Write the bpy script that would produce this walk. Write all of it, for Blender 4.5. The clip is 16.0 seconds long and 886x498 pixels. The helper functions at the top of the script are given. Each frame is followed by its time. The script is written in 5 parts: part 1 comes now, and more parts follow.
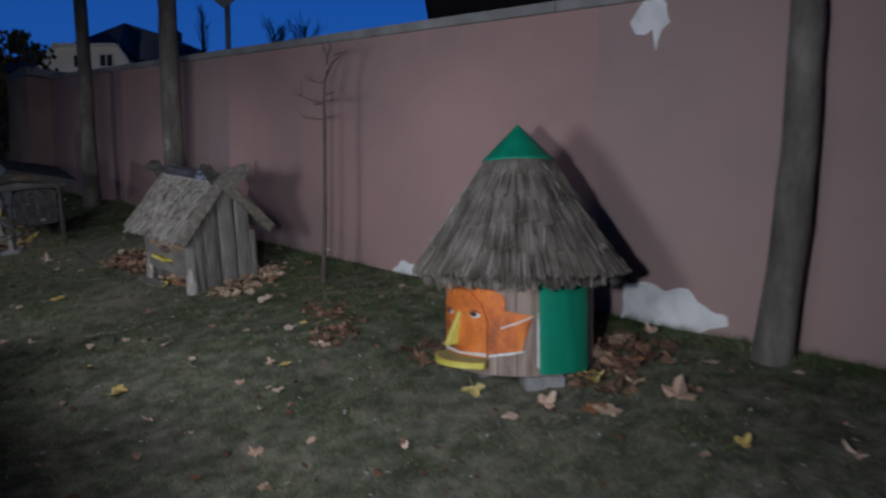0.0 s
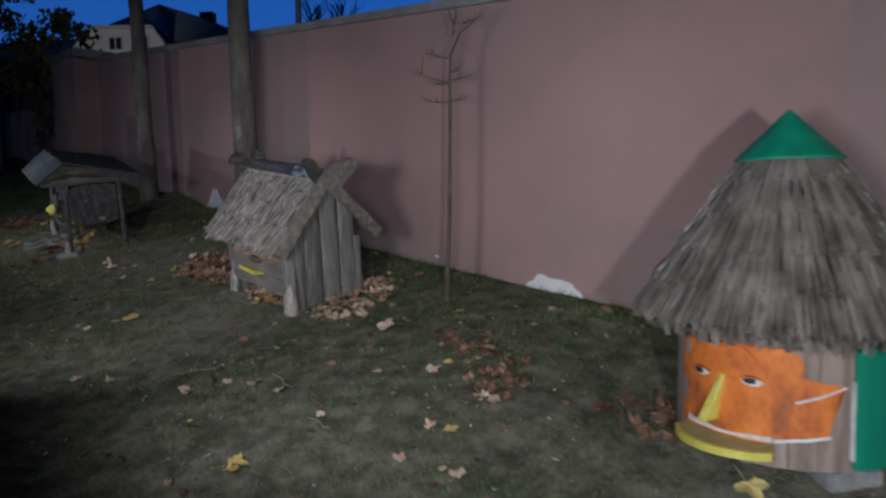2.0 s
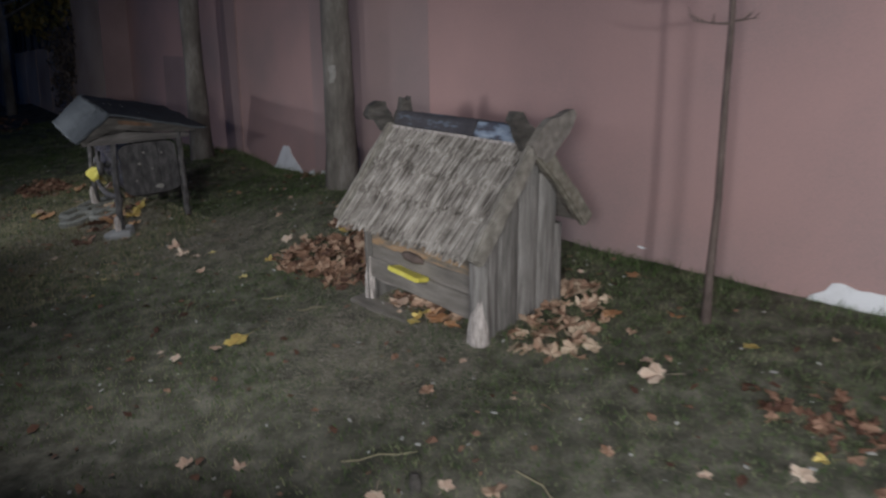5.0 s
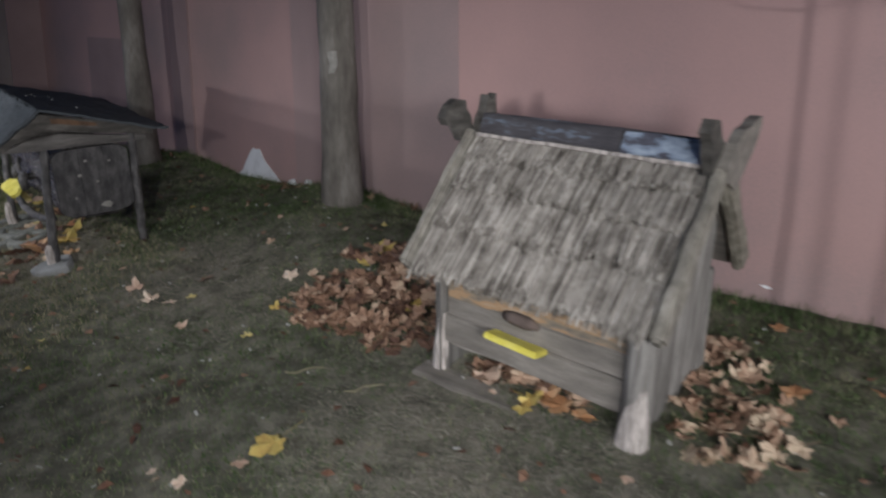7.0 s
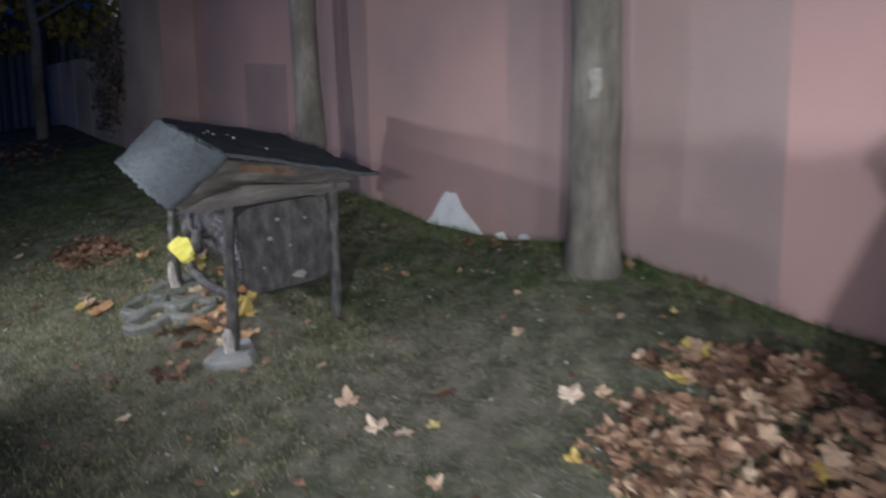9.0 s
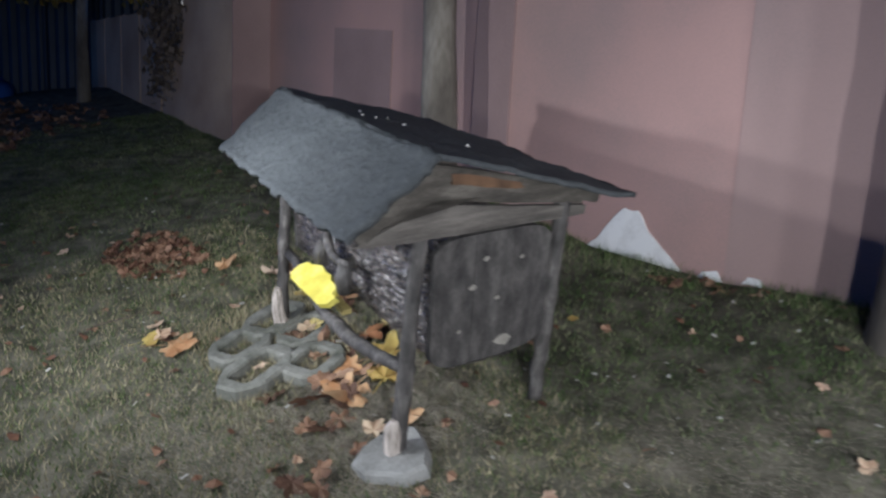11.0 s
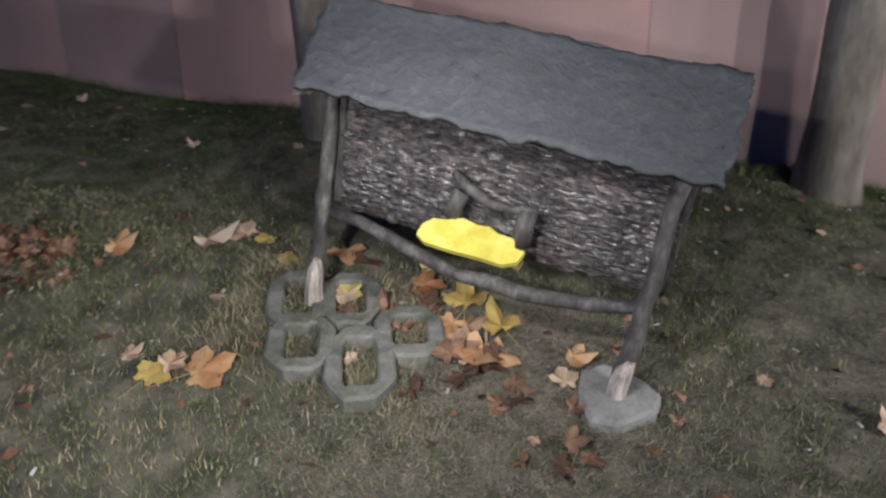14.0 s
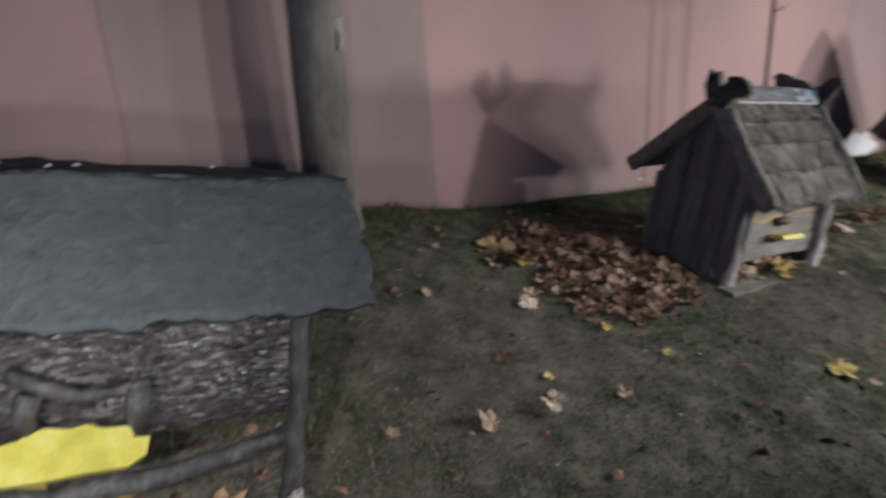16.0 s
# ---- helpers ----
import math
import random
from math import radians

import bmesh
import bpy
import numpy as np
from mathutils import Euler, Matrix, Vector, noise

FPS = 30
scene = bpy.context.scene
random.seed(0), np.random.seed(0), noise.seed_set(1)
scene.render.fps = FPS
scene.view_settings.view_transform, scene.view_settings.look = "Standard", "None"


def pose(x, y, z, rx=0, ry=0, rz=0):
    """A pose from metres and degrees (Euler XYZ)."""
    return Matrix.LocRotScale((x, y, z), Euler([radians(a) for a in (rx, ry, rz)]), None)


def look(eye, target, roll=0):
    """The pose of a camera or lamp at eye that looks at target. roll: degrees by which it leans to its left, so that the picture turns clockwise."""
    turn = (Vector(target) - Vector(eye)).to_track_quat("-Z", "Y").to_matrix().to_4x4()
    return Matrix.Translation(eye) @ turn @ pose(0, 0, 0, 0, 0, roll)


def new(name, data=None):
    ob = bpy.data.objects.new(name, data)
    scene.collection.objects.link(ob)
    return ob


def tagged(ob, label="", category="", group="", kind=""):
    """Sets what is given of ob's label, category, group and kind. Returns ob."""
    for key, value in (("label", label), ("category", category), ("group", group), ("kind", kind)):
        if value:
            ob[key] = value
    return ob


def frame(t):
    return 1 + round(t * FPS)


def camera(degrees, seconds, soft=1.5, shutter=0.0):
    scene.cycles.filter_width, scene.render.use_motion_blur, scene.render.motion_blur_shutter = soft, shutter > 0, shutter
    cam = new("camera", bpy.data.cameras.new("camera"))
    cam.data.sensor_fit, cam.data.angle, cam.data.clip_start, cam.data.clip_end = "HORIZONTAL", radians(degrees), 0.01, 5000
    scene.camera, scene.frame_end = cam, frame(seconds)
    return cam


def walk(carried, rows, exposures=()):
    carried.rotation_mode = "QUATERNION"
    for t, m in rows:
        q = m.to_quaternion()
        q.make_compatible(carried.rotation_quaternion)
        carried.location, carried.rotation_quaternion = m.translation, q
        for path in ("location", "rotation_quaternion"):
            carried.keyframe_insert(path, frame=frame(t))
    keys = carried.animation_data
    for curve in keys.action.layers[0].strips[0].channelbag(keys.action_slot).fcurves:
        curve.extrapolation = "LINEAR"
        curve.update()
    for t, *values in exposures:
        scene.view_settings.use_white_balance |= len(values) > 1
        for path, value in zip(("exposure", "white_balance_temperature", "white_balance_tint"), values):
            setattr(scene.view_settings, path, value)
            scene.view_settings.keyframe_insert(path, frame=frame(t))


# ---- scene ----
cam = camera(67.6, 16.0, soft=2.4, shutter=0.7)
PATH = [
    (0, (0.167, 0.01, 1.235), (0.108, 2.007, 1.141), -0.8),
    (0.5, (-0.039, 0.293, 1.313), (-0.164, 2.287, 1.215), -1.0),
    (1, (-0.375, 0.595, 1.363), (-0.521, 2.587, 1.26), -1.3),
    (1.5, (-0.658, 0.831, 1.426), (-0.786, 2.822, 1.288), -1.0),
    (2, (-0.912, 1.181, 1.446), (-1.048, 3.171, 1.298), -0.9),
    (2.5, (-1.142, 1.456, 1.478), (-1.288, 3.445, 1.334), -1.0),
    (3, (-1.466, 1.709, 1.517), (-1.573, 3.702, 1.383), -1.3),
    (3.5, (-1.771, 2.002, 1.523), (-1.89, 3.992, 1.372), -0.6),
    (4, (-2.051, 2.355, 1.532), (-2.202, 4.342, 1.369), -0.8),
    (4.2, (-2.131, 2.458, 1.559), (-2.294, 4.442, 1.362), -0.7),
    (6.3, (-3.11, 3.795, 1.651), (-3.126, 5.766, 1.312), -0.7),
    (6.5, (-3.199, 3.896, 1.666), (-3.163, 5.871, 1.352), -0.5),
    (7, (-3.449, 4.141, 1.735), (-3.361, 6.112, 1.409), -0.5),
    (7.5, (-3.692, 4.502, 1.754), (-3.717, 6.481, 1.464), -1.4),
    (8, (-3.959, 4.857, 1.792), (-4.09, 6.835, 1.525), -1.2),
    (8.5, (-4.236, 5.196, 1.846), (-4.408, 7.174, 1.602), -0.8),
    (9, (-4.528, 5.571, 1.89), (-4.734, 7.544, 1.636), -0.7),
    (9.4, (-4.718, 5.869, 1.952), (-5.05, 7.827, 1.714), 0.6),
    (9.5, (-4.777, 5.935, 1.958), (-5.114, 7.892, 1.719), 0.6),
    (11.8, (-6.166, 6.976, 1.972), (-6.346, 8.928, 1.572), 4.7),
    (12, (-6.302, 6.997, 1.975), (-6.457, 8.942, 1.54), 4.7),
    (12.5, (-6.587, 7.15, 2.014), (-6.579, 9.088, 1.521), 3.0),
    (13, (-6.937, 7.252, 2.037), (-6.61, 9.153, 1.509), 2.1),
    (13.5, (-7.289, 7.286, 2.028), (-6.641, 9.095, 1.475), 1.0),
    (14, (-7.571, 7.479, 2.04), (-6.684, 9.171, 1.448), -0.4),
    (14.5, (-7.727, 7.615, 2.108), (-6.598, 9.14, 1.477), -1.2),
    (15, (-7.836, 7.737, 2.123), (-6.357, 8.94, 1.518), -2.6),
    (15.5, (-7.687, 7.881, 2.267), (-5.989, 8.721, 1.625), -3.2),
    (16, (-7.603, 8.04, 2.332), (-5.772, 8.532, 1.697), -4.4),
]
EXPOSURES = [(0, -0.14, 5550, 11), (2, 0.08, 5650, 11), (4, 0.42, 5880, 10), (6.5, 0.87, 5900, 10), (8, 1.25, 5880, 9), (9, 1.65, 5780, 8), (9.5, 1.78, 5750, 8), (12, 1.98, 5960, 8), (12.5, 1.9, 6080, 10), (13.5, 1.82, 6230, 12), (14.5, 1.72, 6190, 12), (15.3, 1.46, 6120, 10), (16, 1.22, 6050, 10)]
walk(cam, [(t, look(eye, aim, roll)) for t, eye, aim, roll in PATH], EXPOSURES)

# ---- dusk sky and the hand torch's light along the walk ----
world = bpy.data.worlds.new("dusk")
scene.world = world
world.use_nodes = True
wn, wl = world.node_tree.nodes, world.node_tree.links
wn.clear()
w_out = wn.new("ShaderNodeOutputWorld")
w_bg = wn.new("ShaderNodeBackground")
w_ramp = wn.new("ShaderNodeValToRGB")
w_sep = wn.new("ShaderNodeSeparateXYZ")
w_tc = wn.new("ShaderNodeTexCoord")
w_ramp.color_ramp.elements[0].position = 0.0
w_ramp.color_ramp.elements[0].color = (0.036, 0.130, 0.42, 1)
w_ramp.color_ramp.elements[1].position = 0.75
w_ramp.color_ramp.elements[1].color = (0.0015, 0.004, 0.012, 1)
mid = w_ramp.color_ramp.elements.new(0.30)
mid.color = (0.020, 0.095, 0.37, 1)
high = w_ramp.color_ramp.elements.new(0.46)
high.color = (0.003, 0.012, 0.045, 1)
wl.new(w_tc.outputs["Generated"], w_sep.inputs[0])
wl.new(w_sep.outputs["Z"], w_ramp.inputs[0])
w_arch = wn.new("ShaderNodeMath")
w_arch.operation, w_arch.use_clamp = "MULTIPLY_ADD", True
w_arch.inputs[1].default_value, w_arch.inputs[2].default_value = 0.50, 0.52
w_mul = wn.new("ShaderNodeMixRGB")
w_mul.blend_type = "MULTIPLY"
w_mul.inputs[0].default_value = 1.0
wl.new(w_sep.outputs["Y"], w_arch.inputs[0])
wl.new(w_ramp.outputs[0], w_mul.inputs[1])
wl.new(w_arch.outputs[0], w_mul.inputs[2])
wl.new(w_mul.outputs[0], w_bg.inputs[0])
wl.new(w_bg.outputs[0], w_out.inputs[0])
w_bg.inputs[1].default_value = 0.85


def stand_in_lamp(eye, target, watts, spread, blend, soft):
    data = bpy.data.lights.new("stand_in_lamp", "SPOT")
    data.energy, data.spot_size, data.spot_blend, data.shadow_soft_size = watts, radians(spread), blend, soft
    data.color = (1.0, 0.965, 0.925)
    ob = new("stand_in_lamp", data)
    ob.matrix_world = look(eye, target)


# the torch is held at arm's length beside the eye
# fixed lamps at stages of the walk stand in for its moving light
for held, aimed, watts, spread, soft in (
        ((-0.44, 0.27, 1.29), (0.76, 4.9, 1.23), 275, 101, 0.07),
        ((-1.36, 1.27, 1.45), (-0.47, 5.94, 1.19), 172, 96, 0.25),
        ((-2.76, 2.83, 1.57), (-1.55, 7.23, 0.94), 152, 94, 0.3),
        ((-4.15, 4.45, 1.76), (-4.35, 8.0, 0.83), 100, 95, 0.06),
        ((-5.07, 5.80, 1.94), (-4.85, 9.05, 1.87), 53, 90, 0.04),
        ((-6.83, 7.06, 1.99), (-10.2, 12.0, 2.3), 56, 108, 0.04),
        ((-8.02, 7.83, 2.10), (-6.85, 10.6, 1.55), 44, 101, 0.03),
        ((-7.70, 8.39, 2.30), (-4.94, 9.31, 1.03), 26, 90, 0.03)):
    stand_in_lamp(held, aimed, watts, spread, 0.9, soft)

# lamp added beyond the wall as an unseen street light, brightens far gable
stand_in_lamp((-24.5, 35.5, 8.0), (-25.5, 45.0, 12.8), 420, 60, 0.8, 0.1)

# ---- the lie of the land: s runs along the wall, n towards it ----
AX_S = Vector((-0.748, 0.664, 0))
AX_N = Vector((0.664, 0.748, 0))
WALL_N = 4.882


def slope_height(s, n):
    return -0.9313 + 0.067 * s + 0.3297 * n + 0.0019 * s * s + 0.0029 * s * n - 0.0194 * n * n


def ground_height(x, y):
    s = x * AX_S.x + y * AX_S.y
    n = x * AX_N.x + y * AX_N.y
    s = max(-7.0, min(22.0, s))
    edge = 1.6
    m = max(-6.0, min(5.2, n))
    k = 0.5 * (m - edge + math.sqrt((m - edge) ** 2 + 0.06))
    z = slope_height(s, edge + k) + 0.06 * (min(m, edge) - edge)
    for bs, bn, r, h in ((9.5, 4.58, 0.9, 0.16), (12.3, 4.4, 0.8, 0.13), (6.3, 4.3, 0.6, -0.02)):
        z += h * math.exp(-((s - bs) ** 2 + (n - bn) ** 2) / (r * r))
    near = 1.0 if abs(n) < 12 else 0.0
    p = Vector((x, y, 0))
    return z + near * (0.022 * noise.noise(p * 1.3) + 0.012 * noise.noise(p * 4.1))


def at(s, n, up=0.0):
    p = AX_S * s + AX_N * n
    return Vector((p.x, p.y, ground_height(p.x, p.y) + up))


# ---- materials ----
def material(name, stops, scale=6.0, rough=0.85, bump=0.3, grain=60.0, stretch=(1, 1, 1), metal=0.0, island=0.0, per_object=0.0, sheen=0.0, spec=0.5):
    """Two scales of noise through a colour ramp; fine grain as relief."""
    m = bpy.data.materials.new(name)
    m.use_nodes = True
    nt = m.node_tree
    nd, lk = nt.nodes, nt.links
    b = nd["Principled BSDF"]
    tc, mp = nd.new("ShaderNodeTexCoord"), nd.new("ShaderNodeMapping")
    mp.inputs["Scale"].default_value = stretch
    lk.new(tc.outputs["Object"], mp.inputs[0])
    n1, n2 = nd.new("ShaderNodeTexNoise"), nd.new("ShaderNodeTexNoise")
    n1.inputs["Scale"].default_value, n1.inputs["Detail"].default_value = scale, 6
    n2.inputs["Scale"].default_value, n2.inputs["Detail"].default_value = grain, 5
    lk.new(mp.outputs[0], n1.inputs["Vector"])
    lk.new(mp.outputs[0], n2.inputs["Vector"])
    mix = nd.new("ShaderNodeMath")
    mix.operation = "MULTIPLY_ADD"
    mix.inputs[1].default_value = 0.45
    lk.new(n2.outputs["Fac"], mix.inputs[0])
    sub = nd.new("ShaderNodeMath")
    sub.operation = "MULTIPLY_ADD"
    sub.inputs[1].default_value, sub.inputs[2].default_value = 1.3, -0.375
    lk.new(n1.outputs["Fac"], sub.inputs[0])
    lk.new(sub.outputs[0], mix.inputs[2])
    value = mix.outputs[0]
    for amount, node_type, socket in ((island, "ShaderNodeNewGeometry", "Random Per Island"), (per_object, "ShaderNodeObjectInfo", "Random")):
        if amount:
            src = nd.new(node_type)
            add = nd.new("ShaderNodeMath")
            add.operation = "MULTIPLY_ADD"
            add.inputs[1].default_value = amount
            lk.new(src.outputs[socket], add.inputs[0])
            off = nd.new("ShaderNodeMath")
            off.operation = "SUBTRACT"
            off.inputs[1].default_value = amount * 0.5
            lk.new(value, off.inputs[0])
            lk.new(off.outputs[0], add.inputs[2])
            value = add.outputs[0]
    ramp = nd.new("ShaderNodeValToRGB")
    els = ramp.color_ramp.elements
    for i, (pos, col) in enumerate(stops):
        e = els[i] if i < 2 else els.new(pos)
        e.position, e.color = pos, (*col, 1)
    lk.new(value, ramp.inputs[0])
    lk.new(ramp.outputs[0], b.inputs["Base Color"])
    b.inputs["Roughness"].default_value, b.inputs["Metallic"].default_value = rough, metal
    b.inputs["Specular IOR Level"].default_value = spec
    if bump:
        bp = nd.new("ShaderNodeBump")
        bp.inputs["Strength"].default_value, bp.inputs["Distance"].default_value = bump, 0.01
        lk.new(mix.outputs[0], bp.inputs["Height"])
        lk.new(bp.outputs[0], b.inputs["Normal"])
    return m


M_PLASTER = material("pink_plaster", [(0.22, (0.32, 0.245, 0.232)), (0.8, (0.50, 0.318, 0.288)), (0.5, (0.435, 0.285, 0.262))], 0.6, 0.93, 0.16, 90, spec=0.2)
M_PLASTER_GREY = material("repainted_plaster", [(0.22, (0.30, 0.238, 0.228)), (0.5, (0.385, 0.276, 0.258)), (0.8, (0.43, 0.30, 0.278))], 0.7, 0.93, 0.16, 90, spec=0.2)
M_PLASTER_DARK = material("greyed_plaster", [(0.25, (0.26, 0.185, 0.18)), (0.75, (0.35, 0.25, 0.24))], 1.2, 0.95, 0.2, 80, spec=0.2)
M_PLASTER_PALE = material("sandy_plaster", [(0.25, (0.40, 0.28, 0.20)), (0.75, (0.56, 0.42, 0.30))], 1.3, 0.93, 0.3, 60, spec=0.2)
M_COPING = material("concrete_coping", [(0.25, (0.22, 0.215, 0.205)), (0.75, (0.37, 0.365, 0.35))], 3.0, 0.92, 0.5, 70)
M_PRIMER = material("white_primer", [(0.2, (0.70, 0.69, 0.68)), (0.6, (0.86, 0.855, 0.85))], 7.0, 0.9, 0.3, 60)
M_SOIL = material("lawn_soil", [(0.25, (0.064, 0.064, 0.048)), (0.5, (0.120, 0.115, 0.088)), (0.78, (0.21, 0.195, 0.155))], 7.0, 0.97, 1.0, 42, spec=0.1)
M_GRASS = material("grass_blade", [(0.05, (0.036, 0.062, 0.020)), (0.5, (0.094, 0.146, 0.051)), (0.92, (0.31, 0.30, 0.18))], 1.6, 0.9, 0.0, 7, island=0.7, spec=0.05)
M_DRY = material("dry_grass", [(0.1, (0.17, 0.15, 0.085)), (0.9, (0.50, 0.44, 0.29))], 2.0, 0.92, 0.0, 9, island=0.8, spec=0.05)
M_BARK = material("grey_bark", [(0.2, (0.088, 0.076, 0.064)), (0.5, (0.155, 0.138, 0.116)), (0.85, (0.28, 0.258, 0.225))], 5.0, 0.95, 0.9, 34, (1, 1, 0.35))
M_TWIG = material("dark_twig", [(0.2, (0.07, 0.05, 0.042)), (0.8, (0.16, 0.12, 0.10))], 9.0, 0.9, 0.5, 60)
M_LICHEN = material("pale_lichen", [(0.2, (0.20, 0.19, 0.165)), (0.8, (0.33, 0.31, 0.275))], 20.0, 0.95, 0.5, 60)
M_GABLE = material("dark_gable_plank", [(0.2, (0.035, 0.031, 0.026)), (0.5, (0.075, 0.067, 0.057)), (0.85, (0.16, 0.145, 0.125))], 6.0, 0.9, 0.7, 60, (3, 1, 4))
M_THATCH = material("weathered_reed", [(0.05, (0.085, 0.072, 0.060)), (0.35, (0.22, 0.196, 0.168)), (0.6, (0.32, 0.29, 0.253)), (0.95, (0.54, 0.495, 0.44))], 9.0, 0.95, 0.5, 40, (1, 1, 1), island=0.75, spec=0.15)
M_THATCH_OLD = material("dark_reed", [(0.1, (0.062, 0.053, 0.044)), (0.5, (0.165, 0.146, 0.123)), (0.95, (0.31, 0.28, 0.245))], 5.0, 0.95, 0.7, 60, (2, 2, 0.6), island=0.5, spec=0.12)
M_WOOD = material("weathered_board", [(0.15, (0.09, 0.082, 0.072)), (0.5, (0.175, 0.161, 0.143)), (0.85, (0.30, 0.28, 0.255))], 6.0, 0.9, 0.7, 60, (6, 6, 0.6), per_object=0.25)
M_WOOD_H = material("weathered_beam", [(0.15, (0.12, 0.106, 0.09)), (0.5, (0.195, 0.174, 0.148)), (0.85, (0.29, 0.262, 0.225))], 5.0, 0.9, 0.6, 60, (0.8, 4, 4), per_object=0.2)
M_MOSS = material("mossy_board", [(0.15, (0.10, 0.088, 0.065)), (0.5, (0.19, 0.17, 0.13)), (0.85, (0.30, 0.275, 0.225))], 6.0, 0.92, 0.7, 60, (3, 3, 3))
M_VERGE = material("pale_verge_board", [(0.15, (0.14, 0.125, 0.10)), (0.5, (0.24, 0.218, 0.18)), (0.85, (0.36, 0.33, 0.28))], 6.0, 0.92, 0.7, 60, (3, 3, 3))
M_STUMP = material("pale_split_wood", [(0.25, (0.20, 0.175, 0.155)), (0.5, (0.42, 0.37, 0.33)), (0.8, (0.68, 0.61, 0.56))], 14.0, 0.9, 0.7, 50, (4, 4, 0.7))
M_OCHRE = material("ochre_painted_board", [(0.25, (0.12, 0.105, 0.088)), (0.48, (0.22, 0.175, 0.125)), (0.62, (0.33, 0.205, 0.105)), (0.85, (0.36, 0.28, 0.20))], 7.0, 0.85, 0.4, 50, (1, 4, 4))
M_YELLOW = material("yellow_paint", [(0.15, (0.48, 0.41, 0.06)), (0.5, (0.64, 0.56, 0.09)), (0.85, (0.74, 0.67, 0.19))], 14.0, 0.5, 0.35, 70)
M_DULL_YELLOW = material("worn_yellow_paint", [(0.15, (0.26, 0.21, 0.08)), (0.85, (0.44, 0.36, 0.13))], 12.0, 0.75, 0.4, 70)
M_ORANGE = material("orange_paint", [(0.16, (0.20, 0.075, 0.035)), (0.36, (0.52, 0.13, 0.022)), (0.55, (0.70, 0.20, 0.028)), (0.85, (0.80, 0.31, 0.08))], 7.0, 0.65, 0.4, 50, (1, 1, 0.6))
M_GREEN = material("green_paint", [(0.2, (0.010, 0.20, 0.115)), (0.8, (0.022, 0.32, 0.19))], 3.0, 0.55, 0.3, 50, (3, 3, 0.5))
M_BLUE = material("flaking_blue_paint", [(0.2, (0.055, 0.05, 0.06)), (0.44, (0.08, 0.08, 0.10)), (0.55, (0.20, 0.24, 0.30)), (0.85, (0.38, 0.43, 0.50))], 9.0, 0.7, 0.5, 30, (1, 2, 2))
M_TARRED = material("tarred_board", [(0.2, (0.035, 0.032, 0.036)), (0.6, (0.075, 0.068, 0.07)), (0.85, (0.20, 0.24, 0.30))], 5.0, 0.55, 0.5, 40, (0.6, 3, 3))
M_WHITE = material("white_paint", [(0.3, (0.55, 0.54, 0.50)), (0.7, (0.80, 0.79, 0.76))], 18.0, 0.6, 0.3, 80)
M_BLACK = material("black_paint_and_hole", [(0.3, (0.02, 0.02, 0.02)), (0.7, (0.05, 0.045, 0.04))], 18.0, 0.5, 0.2, 80)
M_BARREL = material("bare_grey_stave", [(0.15, (0.17, 0.125, 0.10)), (0.5, (0.30, 0.228, 0.186)), (0.85, (0.42, 0.335, 0.28))], 6.0, 0.9, 0.5, 60, (4, 4, 0.5))
M_LOG = material("rough_log_bark", [(0.28, (0.022, 0.020, 0.021)), (0.46, (0.078, 0.071, 0.071)), (0.62, (0.122, 0.109, 0.105)), (0.80, (0.22, 0.19, 0.168))], 34.0, 0.28, 1.0, 110, (0.9, 2.0, 2.0), spec=1.0)
M_LOG.node_tree.nodes["Bump"].inputs["Distance"].default_value = 0.03
# wet sheen on the bark
M_LOG.node_tree.nodes["Principled BSDF"].inputs["Coat Weight"].default_value = 0.8
M_LOG.node_tree.nodes["Principled BSDF"].inputs["Coat Roughness"].default_value = 0.22
M_LOG.node_tree.links.new(M_LOG.node_tree.nodes["Bump"].outputs[0], M_LOG.node_tree.nodes["Principled BSDF"].inputs["Coat Normal"])
M_FLAKE = material("bark_flake", [(0.12, (0.028, 0.025, 0.026)), (0.45, (0.078, 0.070, 0.070)), (0.75, (0.13, 0.11, 0.10)), (0.95, (0.21, 0.19, 0.175))], 30.0, 0.27, 0.6, 90, island=0.7, spec=0.8)
M_LOG_END = material("log_end_grain", [(0.25, (0.026, 0.024, 0.024)), (0.5, (0.058, 0.054, 0.052)), (0.85, (0.13, 0.122, 0.115))], 9.0, 0.8, 0.9, 60, (2, 2, 0.9))
M_POLE = material("dark_pole_bark", [(0.2, (0.032, 0.030, 0.029)), (0.5, (0.075, 0.069, 0.066)), (0.85, (0.19, 0.178, 0.168))], 14.0, 0.65, 0.9, 60, (1.5, 1.5, 0.7))
M_FELT = material("grey_roofing_felt", [(0.14, (0.034, 0.037, 0.039)), (0.3, (0.062, 0.068, 0.073)), (0.6, (0.071, 0.078, 0.083)), (0.92, (0.105, 0.112, 0.116))], 34.0, 0.85, 0.75, 120, spec=0.3)
M_PLANK = material("grey_gable_plank", [(0.2, (0.055, 0.050, 0.045)), (0.5, (0.115, 0.104, 0.093)), (0.85, (0.20, 0.182, 0.164))], 6.0, 0.9, 0.7, 60, (6, 0.8, 6))
M_TORN = material("torn_brown_board", [(0.2, (0.05, 0.028, 0.016)), (0.8, (0.16, 0.09, 0.05))], 9.0, 0.9, 0.7, 50)
M_CONCRETE = material("weathered_concrete", [(0.2, (0.17, 0.17, 0.16)), (0.5, (0.26, 0.26, 0.25)), (0.8, (0.36, 0.36, 0.35))], 8.0, 0.92, 0.7, 60)
M_PAVER = material("mossy_paver", [(0.2, (0.085, 0.09, 0.070)), (0.5, (0.165, 0.168, 0.146)), (0.85, (0.28, 0.278, 0.255))], 9.0, 0.95, 0.8, 60)
